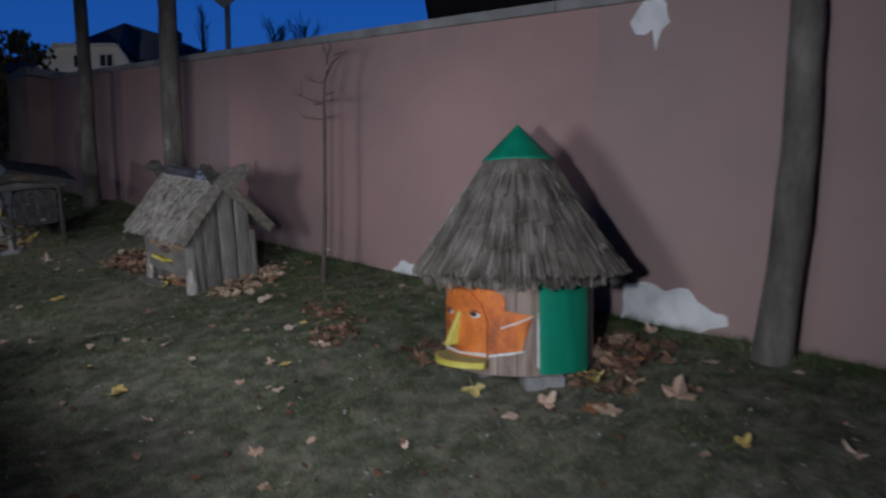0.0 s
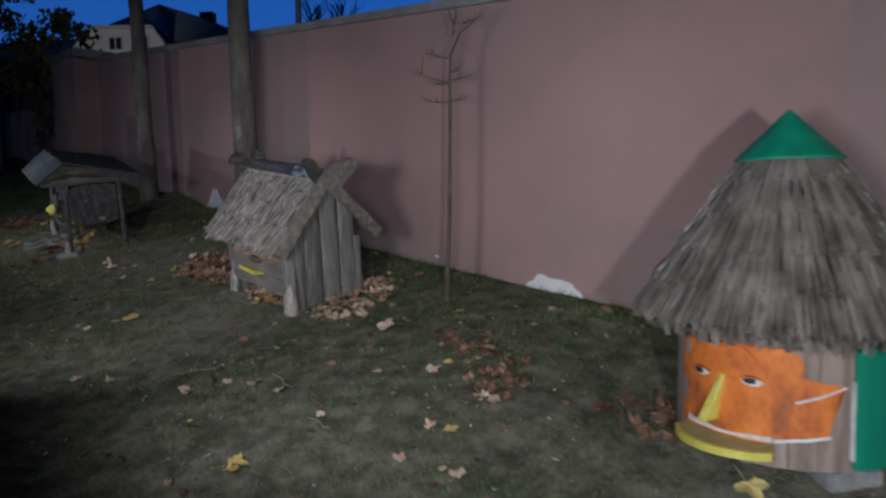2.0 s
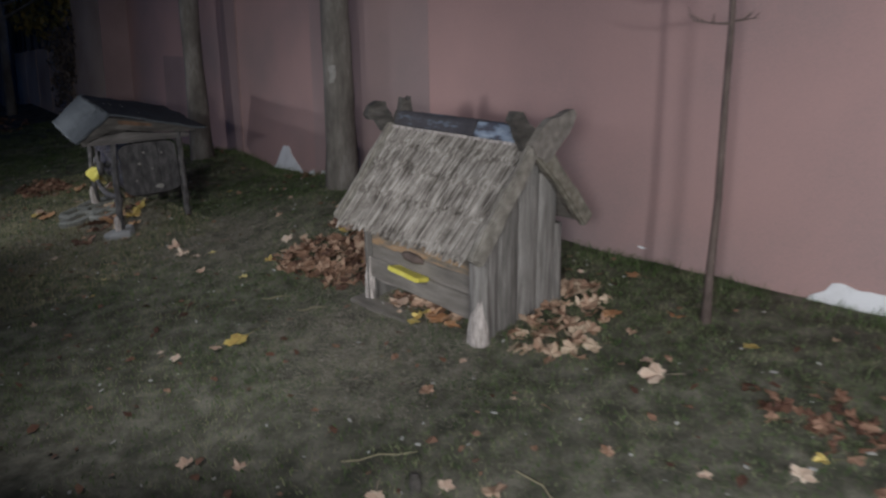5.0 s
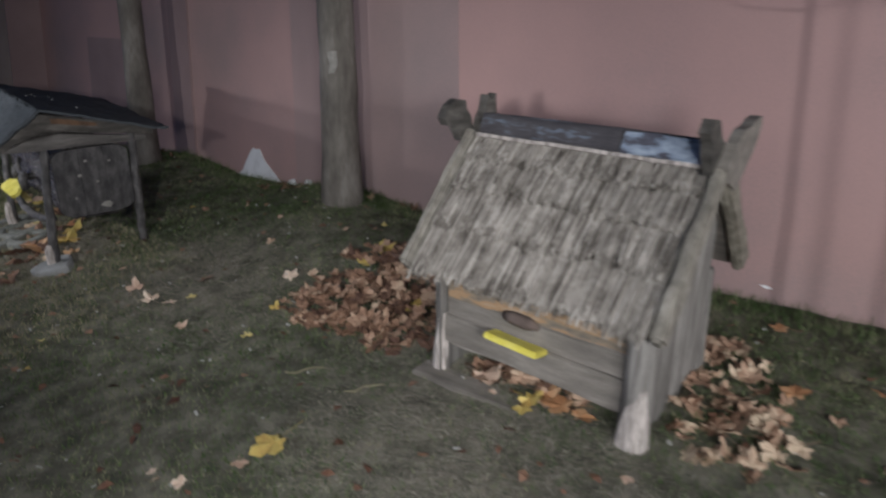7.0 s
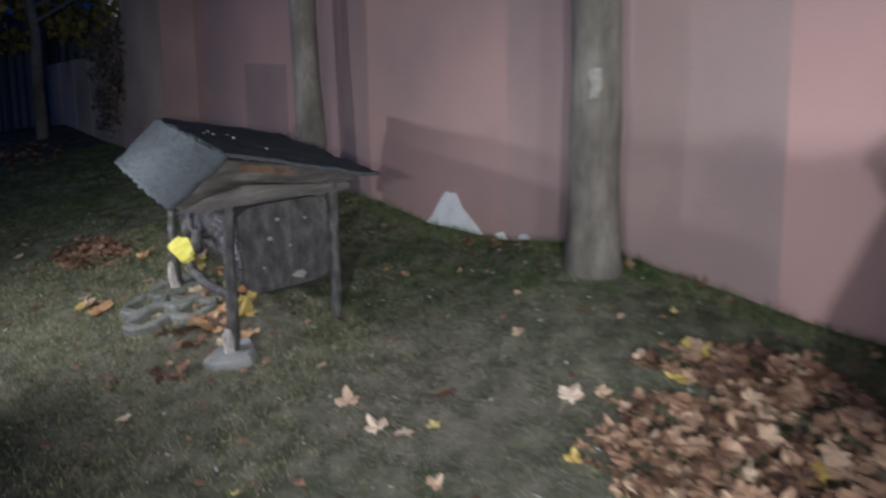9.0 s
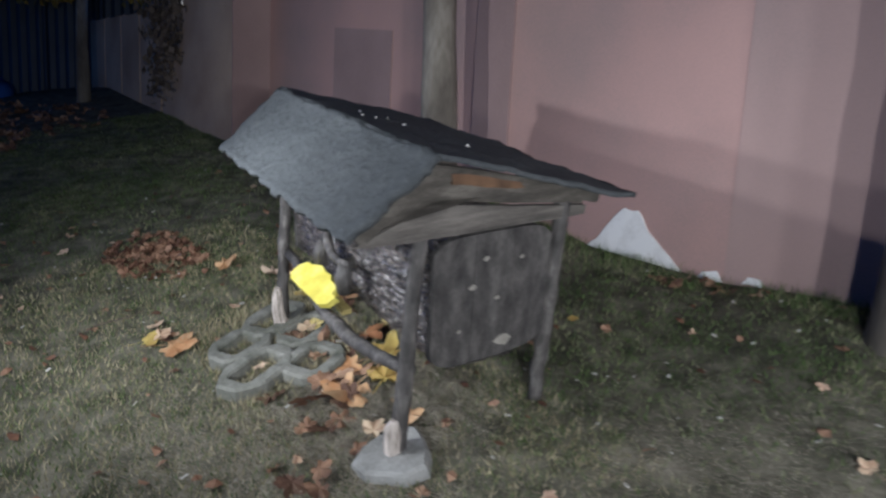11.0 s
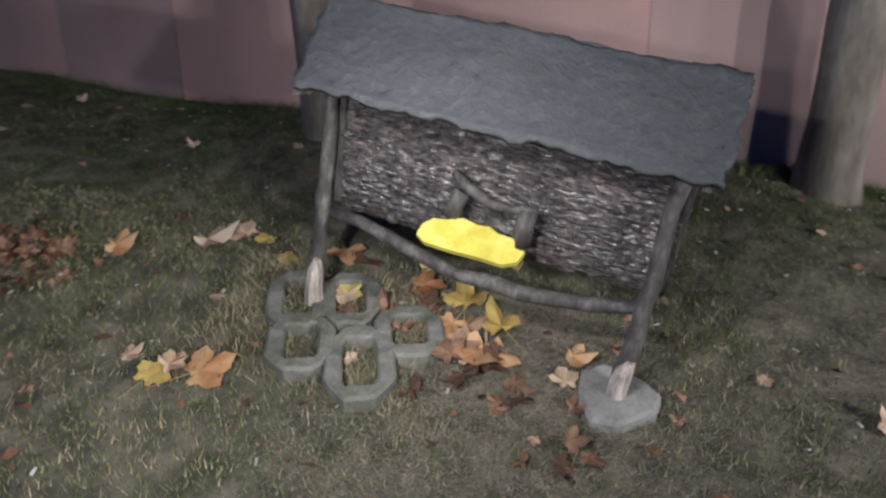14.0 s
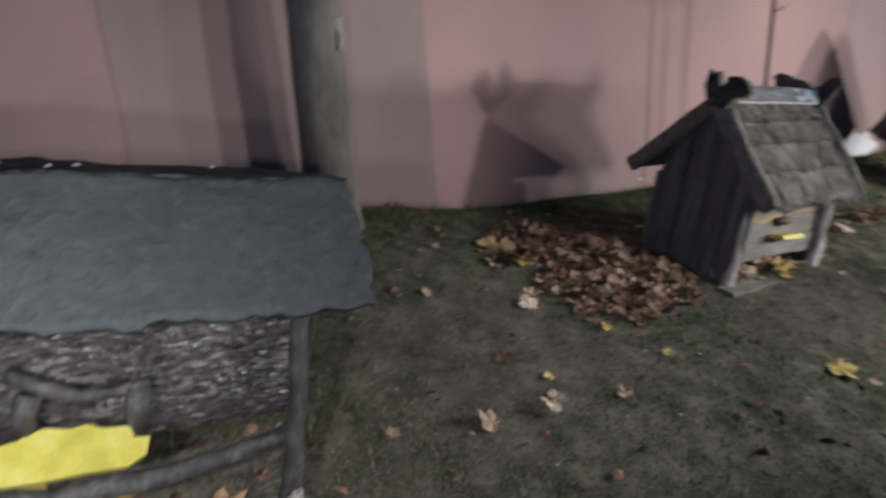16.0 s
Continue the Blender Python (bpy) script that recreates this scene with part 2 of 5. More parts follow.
M_LEAF_DARK = material("rust_brown_leaf", [(0.1, (0.07, 0.035, 0.024)), (0.5, (0.17, 0.088, 0.055)), (0.9, (0.34, 0.21, 0.14))], 8.0, 0.75, 0.5, 40, island=0.7, spec=0.3)
M_LEAF = material("brown_maple_leaf", [(0.05, (0.10, 0.055, 0.038)), (0.35, (0.25, 0.145, 0.09)), (0.65, (0.42, 0.28, 0.19)), (0.95, (0.56, 0.44, 0.31))], 8.0, 0.7, 0.5, 40, per_object=0.8, island=0.7, spec=0.35)
M_LEAF_Y = material("yellow_maple_leaf", [(0.1, (0.42, 0.27, 0.08)), (0.45, (0.57, 0.44, 0.13)), (0.9, (0.66, 0.57, 0.26))], 9.0, 0.65, 0.5, 40, per_object=0.5, spec=0.35)
M_LEAF_P = material("pale_maple_leaf", [(0.1, (0.42, 0.27, 0.19)), (0.5, (0.58, 0.42, 0.31)), (0.9, (0.68, 0.56, 0.43))], 9.0, 0.75, 0.5, 40, per_object=0.5, spec=0.3)
M_LEAF_O = material("orange_maple_leaf", [(0.1, (0.26, 0.11, 0.05)), (0.5, (0.44, 0.225, 0.105)), (0.9, (0.56, 0.37, 0.21))], 9.0, 0.7, 0.5, 40, per_object=0.5, spec=0.35)
M_BARE = material("withered_turf", [(0.1, (0.17, 0.152, 0.122)), (0.5, (0.31, 0.28, 0.228)), (0.9, (0.47, 0.43, 0.36))], 11.0, 0.97, 0.8, 60, island=0.5, spec=0.1)
M_CHIP = material("pale_debris", [(0.1, (0.34, 0.33, 0.30)), (0.9, (0.62, 0.61, 0.57))], 9.0, 0.8, 0.4, 50, per_object=0.5)
M_FOLIAGE = material("autumn_foliage", [(0.1, (0.10, 0.085, 0.02)), (0.5, (0.22, 0.17, 0.035)), (0.9, (0.38, 0.26, 0.06))], 1.2, 0.7, 0.0, 9, island=0.8)
M_CREEPER = material("withered_creeper", [(0.1, (0.05, 0.04, 0.035)), (0.9, (0.15, 0.12, 0.10))], 3.0, 0.9, 0.0, 9, island=0.8)
# base raised and blued: the sky's reflection is put into the slate colour
M_TILE = material("sky_toned_slate", [(0.2, (0.24, 0.265, 0.32)), (0.8, (0.36, 0.39, 0.45))], 0.8, 0.5, 0.4, 14)
M_HOUSE = material("cream_render", [(0.2, (0.72, 0.66, 0.58)), (0.8, (0.84, 0.78, 0.69))], 0.6, 0.9, 0.2, 20)
M_GLASS = material("dark_pane", [(0.2, (0.02, 0.025, 0.03)), (0.8, (0.04, 0.045, 0.05))], 2.0, 0.12, 0.0, 9)
M_FENCE = material("dark_blue_sheet_metal", [(0.2, (0.018, 0.028, 0.05)), (0.8, (0.04, 0.055, 0.085))], 1.2, 0.55, 0.2, 30, metal=0.3)
M_TARP = material("blue_tarpaulin", [(0.2, (0.02, 0.07, 0.30)), (0.8, (0.05, 0.14, 0.45))], 3.0, 0.5, 0.4, 20)
M_STEEL = material("galvanised_steel", [(0.2, (0.30, 0.31, 0.32)), (0.8, (0.46, 0.47, 0.48))], 5.0, 0.5, 0.1, 40, metal=0.6)
M_BRICKDARK = material("dark_render", [(0.2, (0.09, 0.06, 0.05)), (0.8, (0.15, 0.10, 0.085))], 0.8, 0.9, 0.2, 20)


# ---- building tools ----
class Soup:
    """Vertices and faces gathered in plain lists."""
    def __init__(self):
        self.v, self.f = [], []

    def add(self, verts, faces):
        k = len(self.v)
        self.v.extend(verts)
        self.f.extend([tuple(i + k for i in f) for f in faces])

    def box(self, m, sx, sy, sz):
        c = [(-sx, -sy, -sz), (sx, -sy, -sz), (sx, sy, -sz), (-sx, sy, -sz), (-sx, -sy, sz), (sx, -sy, sz), (sx, sy, sz), (-sx, sy, sz)]
        self.add([m @ Vector((a * 0.5, b * 0.5, d * 0.5)) for a, b, d in c], [(0, 3, 2, 1), (4, 5, 6, 7), (0, 1, 5, 4), (1, 2, 6, 5), (2, 3, 7, 6), (3, 0, 4, 7)])

    def tube(self, pts, radii, seg=10, wob=0.0, freq=3.0, cap=True):
        pts = [Vector(p) for p in pts]
        rings = []
        ref = Vector((0.31, 0.95, 0.1))
        for i, p in enumerate(pts):
            d = (pts[min(i + 1, len(pts) - 1)] - pts[max(i - 1, 0)]).normalized()
            if abs(d.dot(ref)) > 0.9:
                ref = Vector((0.95, 0.1, 0.31))
            a = d.cross(ref).normalized()
            b = d.cross(a)
            ring = []
            for j in range(seg):
                t = 2 * math.pi * j / seg
                u = a * math.cos(t) + b * math.sin(t)
                r = radii[i] * (1 + wob * noise.noise((p + u * radii[i]) * freq))
                ring.append(p + u * r)
            rings.append(ring)
        verts = [q for r in rings for q in r]
        faces = []
        for i in range(len(pts) - 1):
            for j in range(seg):
                faces.append((i * seg + j, i * seg + (j + 1) % seg, (i + 1) * seg + (j + 1) % seg, (i + 1) * seg + j))
        if cap:
            faces.append(tuple(range(seg - 1, -1, -1)))
            faces.append(tuple((len(pts) - 1) * seg + j for j in range(seg)))
        self.add(verts, faces)

    def mesh(self, name):
        me = bpy.data.meshes.new(name)
        me.from_pydata([tuple(p) for p in self.v], [], self.f)
        me.update()
        return me


def finish(me, mat, smooth=False):
    me.materials.append(mat)
    if smooth:
        me.polygons.foreach_set("use_smooth", [True] * len(me.polygons))
    return me


def part(name, shape, mat, parent, label="", smooth=False):
    """One mesh object under a thing or a part; shape: a Soup, bmesh or mesh."""
    if isinstance(shape, Soup):
        me = shape.mesh(name)
    elif isinstance(shape, bmesh.types.BMesh):
        me = bpy.data.meshes.new(name)
        bmesh.ops.recalc_face_normals(shape, faces=shape.faces)
        shape.to_mesh(me)
        shape.free()
    else:
        me = shape
    if not me.materials:
        finish(me, mat, smooth)
    ob = new(name, me)
    if parent is not None:
        ob.parent = parent
    return tagged(ob, label)


def thing(name, label, category, m, group=""):
    ob = new(name)
    ob.empty_display_size = 0.2
    ob.matrix_world = m
    return tagged(ob, label, category, group)


def board(sx, sy, sz, bevel=0.008, rough=0.006, cuts=6, axis=0, seed=0):
    """A worn board about its centre: bevelled, cut along its length and roughened."""
    bm = bmesh.new()
    bmesh.ops.create_cube(bm, size=1.0)
    bmesh.ops.scale(bm, vec=(sx, sy, sz), verts=bm.verts)
    if cuts:
        es = [e for e in bm.edges if abs((e.verts[0].co - e.verts[1].co)[axis]) > 0.5 * (sx, sy, sz)[axis]]
        bmesh.ops.subdivide_edges(bm, edges=es, cuts=cuts, use_grid_fill=True)
    bmesh.ops.bevel(bm, geom=[e for e in bm.edges if e.calc_face_angle(0) > 0.6], offset=min(bevel, 0.3 * min(sx, sy, sz)), segments=2, affect="EDGES")
    for v in bm.verts:
        p = v.co * 7 + Vector((seed * 3.7, seed * 1.3, seed))
        v.co += rough * Vector((noise.noise(p), noise.noise(p + Vector((9, 0, 0))), noise.noise(p + Vector((0, 9, 0)))))
    return bm


def moved(bm, m):
    bmesh.ops.transform(bm, matrix=m, verts=bm.verts)
    return bm


def sheet(corners, nx, ny, thick, bumps, ragged, seed=0):
    """A thin slab over four corners (a b c d round), uneven, with ragged rims."""
    a, b, c, d = [Vector(p) for p in corners]
    nrm = (b - a).cross(d - a).normalized()
    so = Soup()
    grid = [[], []]
    for side in (0, 1):
        for j in range(ny + 1):
            for i in range(nx + 1):
                u, w = i / nx, j / ny
                p = (a * (1 - u) + b * u) * (1 - w) + (d * (1 - u) + c * u) * w
                q = p * 5 + Vector((seed * 5.1, seed, 0))
                p = p + nrm * bumps * (noise.noise(q) + 0.5 * noise.noise(q * 3.1))
                if i in (0, nx):
                    p = p + (b - a).normalized() * ragged * (noise.noise(q * 3.3) + 0.6 * noise.noise(q * 9)) * (1 if i else -1)
                if j in (0, ny):
                    p = p + (d - a).normalized() * ragged * (noise.noise(q * 2.7 + Vector((4, 4, 4))) + 0.5 * noise.noise(q * 8)) * (1 if j else -1)
                grid[side].append(p + nrm * thick * (0.5 if side else -0.5))
    k = (nx + 1) * (ny + 1)
    faces = []
    for j in range(ny):
        for i in range(nx):
            o = j * (nx + 1) + i
            faces.append((o + k, o + 1 + k, o + nx + 2 + k, o + nx + 1 + k))
            faces.append((o, o + nx + 1, o + nx + 2, o + 1))
    rim = [i for i in range(nx + 1)] + [j * (nx + 1) + nx for j in range(1, ny + 1)] + [ny * (nx + 1) + i for i in range(nx - 1, -1, -1)] + [j * (nx + 1) for j in range(ny - 1, 0, -1)]
    for i, o in enumerate(rim):
        o2 = rim[(i + 1) % len(rim)]
        faces.append((o, o2, o2 + k, o + k))
    so.add(grid[0] + grid[1], faces)
    return so


def flat_shape(points, thick, place):
    """A thin plate with the given outline; place(u, v, w) lays it in the world."""
    so = Soup()
    n = len(points)
    cu, cv = sum(p[0] for p in points) / n, sum(p[1] for p in points) / n
    verts = [place(u, v, 0) for u, v in points] + [place(u, v, thick) for u, v in points] + [place(cu, cv, thick)]
    faces = [(i, (i + 1) % n, n + (i + 1) % n, n + i) for i in range(n)] + [(n + i, n + (i + 1) % n, 2 * n) for i in range(n)]
    so.add(verts, faces)
    return so


def ragged_outline(points, amp, seed, steps=5):
    """Points round an outline, subdivided and roughened."""
    out = []
    for i, (a, b) in enumerate(zip(points, points[1:] + points[:1])):
        for k in range(steps):
            f = k / steps
            u, v = a[0] * (1 - f) + b[0] * f, a[1] * (1 - f) + b[1] * f
            q = Vector((u * 9, v * 9, seed))
            out.append((u + amp * noise.noise(q), v + amp * noise.noise(q + Vector((0, 0, 7)))))
    return out


def structure(ob, label, category="wall"):
    return tagged(ob, label, category, kind="structure")


def axes(origin, x, y):
    x = Vector(x).normalized()
    y = Vector(y)
    y = (y - x * x.dot(y)).normalized()
    z = x.cross(y)
    m = Matrix((x, y, z)).transposed().to_4x4()
    m.translation = origin
    return m


# ---- ground: one sheet to the horizon ----
def ground_sheet():
    def steps(fine_lo, fine_hi, d):
        out, v, k = [], fine_hi, d
        fine = list(np.arange(fine_lo, fine_hi, d))
        hi, lo = [], []
        while v < 1500:
            hi.append(v)
            k *= 1.5
            v += k
        v, k = fine_lo, d
        while v > -1500:
            k *= 1.5
            v -= k
            lo.append(v)
        return lo[::-1] + fine + hi
    ss, ns = steps(-2.0, 16.0, 0.07), steps(0.2, 5.2, 0.07)
    so = Soup()
    verts = []
    for n in ns:
        for s in ss:
            p = AX_S * s + AX_N * n
            verts.append((p.x, p.y, ground_height(p.x, p.y)))
    w = len(ss)
    so.add(verts, [(j * w + i, j * w + i + w, j * w + i + w + 1, j * w + i + 1) for j in range(len(ns) - 1) for i in range(w - 1)])
    ob = part("ground", so, M_SOIL, None, smooth=True)
    return structure(ob, "sloping lawn soil with thin trodden grass", "ground")


ground_sheet()


# ---- the pink wall ----
def wall_top(s):
    return 2.925 + 0.1085 * (s - 2.94)


def wall_point(u, v, w=0.0):
    """u along the wall, v true height, w out of its face."""
    p = AX_S * u + AX_N * (WALL_N - w)
    return Vector((p.x, p.y, v))


def wall_slab(name, s0, s1, n_front, n_back, low, top0, top1, mat, parent=None, step=1.0):
    so = Soup()
    k = max(1, int((s1 - s0) / step))
    verts = []
    for i in range(k + 1):
        f = i / k
        s = s0 + (s1 - s0) * f
        for n, z in ((n_front, low), (n_back, low), (n_back, top0 + (top1 - top0) * f), (n_front, top0 + (top1 - top0) * f)):
            p = AX_S * s + AX_N * n
            verts.append((p.x, p.y, z))
    faces = [(0, 1, 2, 3), tuple(4 * k + i for i in (3, 2, 1, 0))]
    for i in range(k):
        for j in range(4):
            a, b = 4 * i + j, 4 * i + (j + 1) % 4
            faces.append((a, a + 4, b + 4, b))
    so.add(verts, faces)
    return part(name, so, mat, parent)


wall = structure(wall_slab("wall_north", -9.0, 16.0, WALL_N, WALL_N + 0.32, -2.0, wall_top(-9.0), wall_top(16.0), M_PLASTER), "pink plastered boundary wall with flaked white patches")


def coping():
    s = -9.0
    i = 0
    while s < 15.95:
        e = min(s + 2.0, 16.02)
        so = Soup()
        verts = []
        for q in (s + 0.006, e - 0.006):
            t = wall_top(q)
            for n, z in ((WALL_N - 0.055, t), (WALL_N + 0.37, t), (WALL_N + 0.37, t + 0.085), (WALL_N + 0.16, t + 0.125), (WALL_N - 0.055, t + 0.085)):
                p = AX_S * q + AX_N * n
                verts.append((p.x, p.y, z + 0.008 * noise.noise(Vector((q * 3, n * 9, z)))))
        so.add(verts, [(4, 3, 2, 1, 0), (5, 6, 7, 8, 9)] + [(j, (j + 1) % 5, 5 + (j + 1) % 5, 5 + j) for j in range(5)])
        part("coping_slab", so, M_COPING, wall)
        s, i = e, i + 1


coping()

# bays repainted in a greyer pink, with straight upright edges
for b0, b1 in ((-9.0, 2.63), (8.46, 10.42)):
    wall_slab("repainted_bay", b0, b1, WALL_N - 0.004, WALL_N + 0.01, -1.0, wall_top(b0) - 0.003, wall_top(b1) - 0.003, M_PLASTER_GREY, wall)

damp = flat_shape(ragged_outline([(4.22, 0.30), (4.18, 1.02), (3.9, 1.18), (3.3, 1.26), (2.66, 1.20), (2.66, 0.2)], 0.05, 12, 8), 0.003, lambda u, v, w: wall_point(u, v, w))
part("damp_patch", damp, M_PLASTER_GREY, wall, "greyish damp patch low on the plaster")

patches = (
    ([(2.36, 2.70), (2.30, 2.62), (2.22, 2.60), (2.17, 2.63), (2.15, 2.46), (2.11, 2.60), (2.05, 2.66), (2.06, 2.79), (2.12, 2.88), (2.22, 2.86), (2.30, 2.78)], 0.02, 1),
    ([(2.62, 0.36), (2.44, 0.42), (2.40, 0.70), (2.28, 0.73), (2.05, 0.68), (1.90, 0.69), (1.78, 0.585), (1.68, 0.52), (1.62, 0.50), (1.60, 0.45), (1.72, 0.40), (1.9, 0.34), (2.3, 0.33)], 0.03, 2),
    ([(5.16, 0.60), (5.10, 0.70), (4.98, 0.78), (4.86, 0.78), (4.74, 0.74), (4.62, 0.73), (4.50, 0.63), (4.44, 0.52), (4.7, 0.50), (5.0, 0.55)], 0.03, 3),
    ([(11.36, 1.40), (11.25, 1.50), (11.10, 1.67), (11.00, 1.66), (10.90, 1.52), (10.80, 1.44), (10.66, 1.32), (10.75, 1.26), (11.0, 1.28), (11.25, 1.33)], 0.02, 4),
    ([(10.58, 1.30), (10.55, 1.37), (10.47, 1.37), (10.42, 1.32), (10.36, 1.27)], 0.02, 5),
    ([(10.32, 1.33), (10.29, 1.37), (10.22, 1.37), (10.20, 1.33)], 0.015, 6),
    ([(6.62, 0.72), (6.3, 0.745), (5.9, 0.715), (5.6, 0.70), (5.3, 0.66), (5.16, 0.63), (5.3, 0.58), (5.8, 0.62), (6.3, 0.68)], 0.02, 7),
    ([(6.27, 0.89), (6.23, 0.89), (6.19, 0.87), (6.23, 0.87)], 0.008, 8),
)
for outline, amp, seed in patches:
    part("bare_patch", flat_shape(ragged_outline(list(outline), amp, seed), 0.010, lambda u, v, w: wall_point(u, v, w)), M_PRIMER, wall, "flaked patch of white primer")

wall_slab("pilaster_strip", 12.14, 12.52, WALL_N - 0.025, WALL_N + 0.01, 0.5, wall_top(12.14) - 0.004, wall_top(12.52) - 0.004, M_PLASTER_DARK, wall)
wall_slab("repair_panel", 13.62, 14.58, WALL_N - 0.012, WALL_N + 0.01, 0.8, 2.98, 3.10, M_PLASTER_DARK, wall)

pier = structure(wall_slab("wall_pier", 16.0, 17.5, WALL_N - 0.45, WALL_N + 0.4, -0.5, 4.36, 4.50, M_PLASTER_PALE), "sandy plastered gate pier at the wall's end", "pier")
# dark sheet over the pier's unlit side: its shade put into the colour
wall_slab("pier_side_shade", 15.985, 16.0, WALL_N - 0.45, WALL_N - 0.002, -0.5, 4.355, 4.355, M_PLASTER_DARK, pier)
wall_slab("pier_cap", 16.01, 17.5, WALL_N - 0.455, WALL_N + 0.40, 4.40, 4.56, 4.62, M_COPING, pier)


def side_fence():
    fence = structure(thing("wall_fence", "low sandy concrete panel fence with dark joints", "fence", Matrix.Identity(4)), "low sandy concrete panel fence with dark joints", "fence")
    for i in range(5):
        s = 17.54 + i * 0.95
        wall_slab("panel", s + 0.02, s + 0.93, WALL_N - 0.40, WALL_N - 0.28, 0.5, 3.62 + 0.06 * i, 3.66 + 0.06 * i, M_PLASTER_PALE, fence)
        wall_slab("post", s + 0.93, s + 0.97, WALL_N - 0.37, WALL_N - 0.25, 0.5, 3.7 + 0.06 * i, 3.7 + 0.06 * i, M_PLASTER_DARK, fence)
    return fence


side_fence()


# ---- trees ----
def limb(so, start, way, length, r, rng, depth):
    pts, rad = [Vector(start)], [r]
    d = Vector(way).normalized()
    n = 6
    for i in range(n):
        d = (d + Vector((rng.uniform(-1, 1), rng.uniform(-1, 1), rng.uniform(-0.3, 0.8))) * 0.16).normalized()
        pts.append(pts[-1] + d * length / n)
        rad.append(r * (1 - 0.8 * (i + 1) / n))
    so.tube(pts, rad, 7 if r > 0.02 else 5, 0.08, 9)
    if depth:
        for k in range(4):
            i = rng.randint(2, n)
            side = Vector((rng.uniform(-1, 1), rng.uniform(-1, 1), rng.uniform(0, 0.8)))
            limb(so, pts[i], d + side, length * rng.uniform(0.35, 0.6), rad[i] * 0.7 + 0.002, rng, depth - 1)


def bare_tree(label, base, lean, r, height, seed, bulge):
    rng = random.Random(seed)
    ob = thing("tree", label, "tree", Matrix.Translation(base), "trees along the wall")
    so = Soup()
    pts, rad = [], []
    n = 26
    for i in range(n + 1):
        f = i / n
        z = height * f - 0.15
        bend = bulge * math.sin(f * 9.0 + seed)
        pts.append(Vector((lean[0] * z + bend * AX_S.x, lean[1] * z + bend * AX_S.y, z)))
        flare = 1 + 0.22 * math.exp(-max(0.0, z) / 0.14)
        rad.append(r * flare * (1 - 0.42 * f))
    so.tube(pts, rad, 22, 0.13, 5.5)
    trunk = part("trunk", so, M_BARK, ob, smooth=True)
    for k in range(5):
        b = Soup()
        i = rng.randint(19, n)
        a = rng.uniform(0, 6.28)
        limb(b, pts[i], (math.cos(a), math.sin(a), 1.0), rng.uniform(1.2, 2.2), rad[i] * 0.5, rng, 2)
        part("limb", b, M_BARK, ob, smooth=True)
    return ob


bare_tree("grey-barked bare tree by the pink wall", at(1.25, 4.66), (0.062, -0.055), 0.115, 6.5, 3, 0.035)
t2 = bare_tree("stout grey-barked tree with a pale lichen mark", at(9.44, 4.56), (0.0, -0.042), 0.160, 6.8, 5, 0.008)
bare_tree("slender leaning tree close to the pink wall", at(12.28, 4.38), (-0.055, 0.045), 0.135, 6.8, 7, 0.02)


def lichen_mark():
    c = t2.matrix_world.translation
    face = Vector((-0.18, -0.98, 0)).normalized()
    side = face.cross(Vector((0, 0, 1)))
    mid_z = 2.33
    def place(u, v, w):
        bend = math.sqrt(max(0.0, 0.155 ** 2 - u * u))
        return Vector((0.0, -0.05, 0)) + side * u + face * (bend + w) + Vector((0, 0, mid_z - c.z + v))
    so = flat_shape(ragged_outline([(-0.035, 0.09), (0.03, 0.08), (0.02, 0.0), (0.035, -0.08), (-0.02, -0.07), (-0.045, 0.0)], 0.012, 4), 0.004, place)
    part("lichen", so, M_LICHEN, t2, "pale lichen mark")


lichen_mark()


def sapling():
    b = Vector((-1.27, 6.77, ground_height(-1.27, 6.77)))
    ob = thing("sapling", "thin bare sapling with wiry side twigs", "sapling", Matrix.Translation(b))
    so = Soup()
    top = Vector((0.055, -0.035, 1.66))
    stem = [Vector((0, 0, -0.1)), Vector((0.012, 0.0, 0.25)), Vector((0.035, -0.015, 0.7)), Vector((0.045, -0.02, 1.2)), top, top + Vector((0.0, 0, 0.2)), top + Vector((0.01, 0, 0.38)), top + Vector((0.09, 0, 0.56)), top + Vector((0.27, 0.02, 0.71))]
    so.tube(stem, [0.034, 0.024, 0.02, 0.018, 0.017, 0.014, 0.012, 0.009, 0.004], 8, 0.15, 14)
    part("stem", so, M_TWIG, ob, smooth=True)
    rng = random.Random(4)
    for z, dx, dy, dz, ln in ((1.66, -1, 0.1, -0.05, 0.17), (1.67, 1, -0.1, 0.0, 0.12), (1.82, -1, -0.2, 0.08, 0.30), (1.84, 1, 0.2, 0.05, 0.16), (1.9, 0.4, 0.8, 0.2, 0.18), (1.82, -0.6, 0.7, 0.02, 0.2), (2.02, -1, 0.1, 0.25, 0.2), (2.04, 0.4, -0.6, 0.3, 0.14), (2.2, 0.1, 0.2, 1.0, 0.2), (2.22, -0.3, 0.1, 1.0, 0.16), (2.3, 1, 0.2, 0.2, 0.14)):
        tw = Soup()
        start = Vector((0.05, -0.03, z)) if z < 2.1 else Vector((0.08 + (z - 2.2) * 0.9, -0.03, z))
        limb(tw, start, (dx, dy, dz), ln * 1.15, 0.0085, rng, 1)
        part("twig", tw, M_TWIG, ob)


sapling()


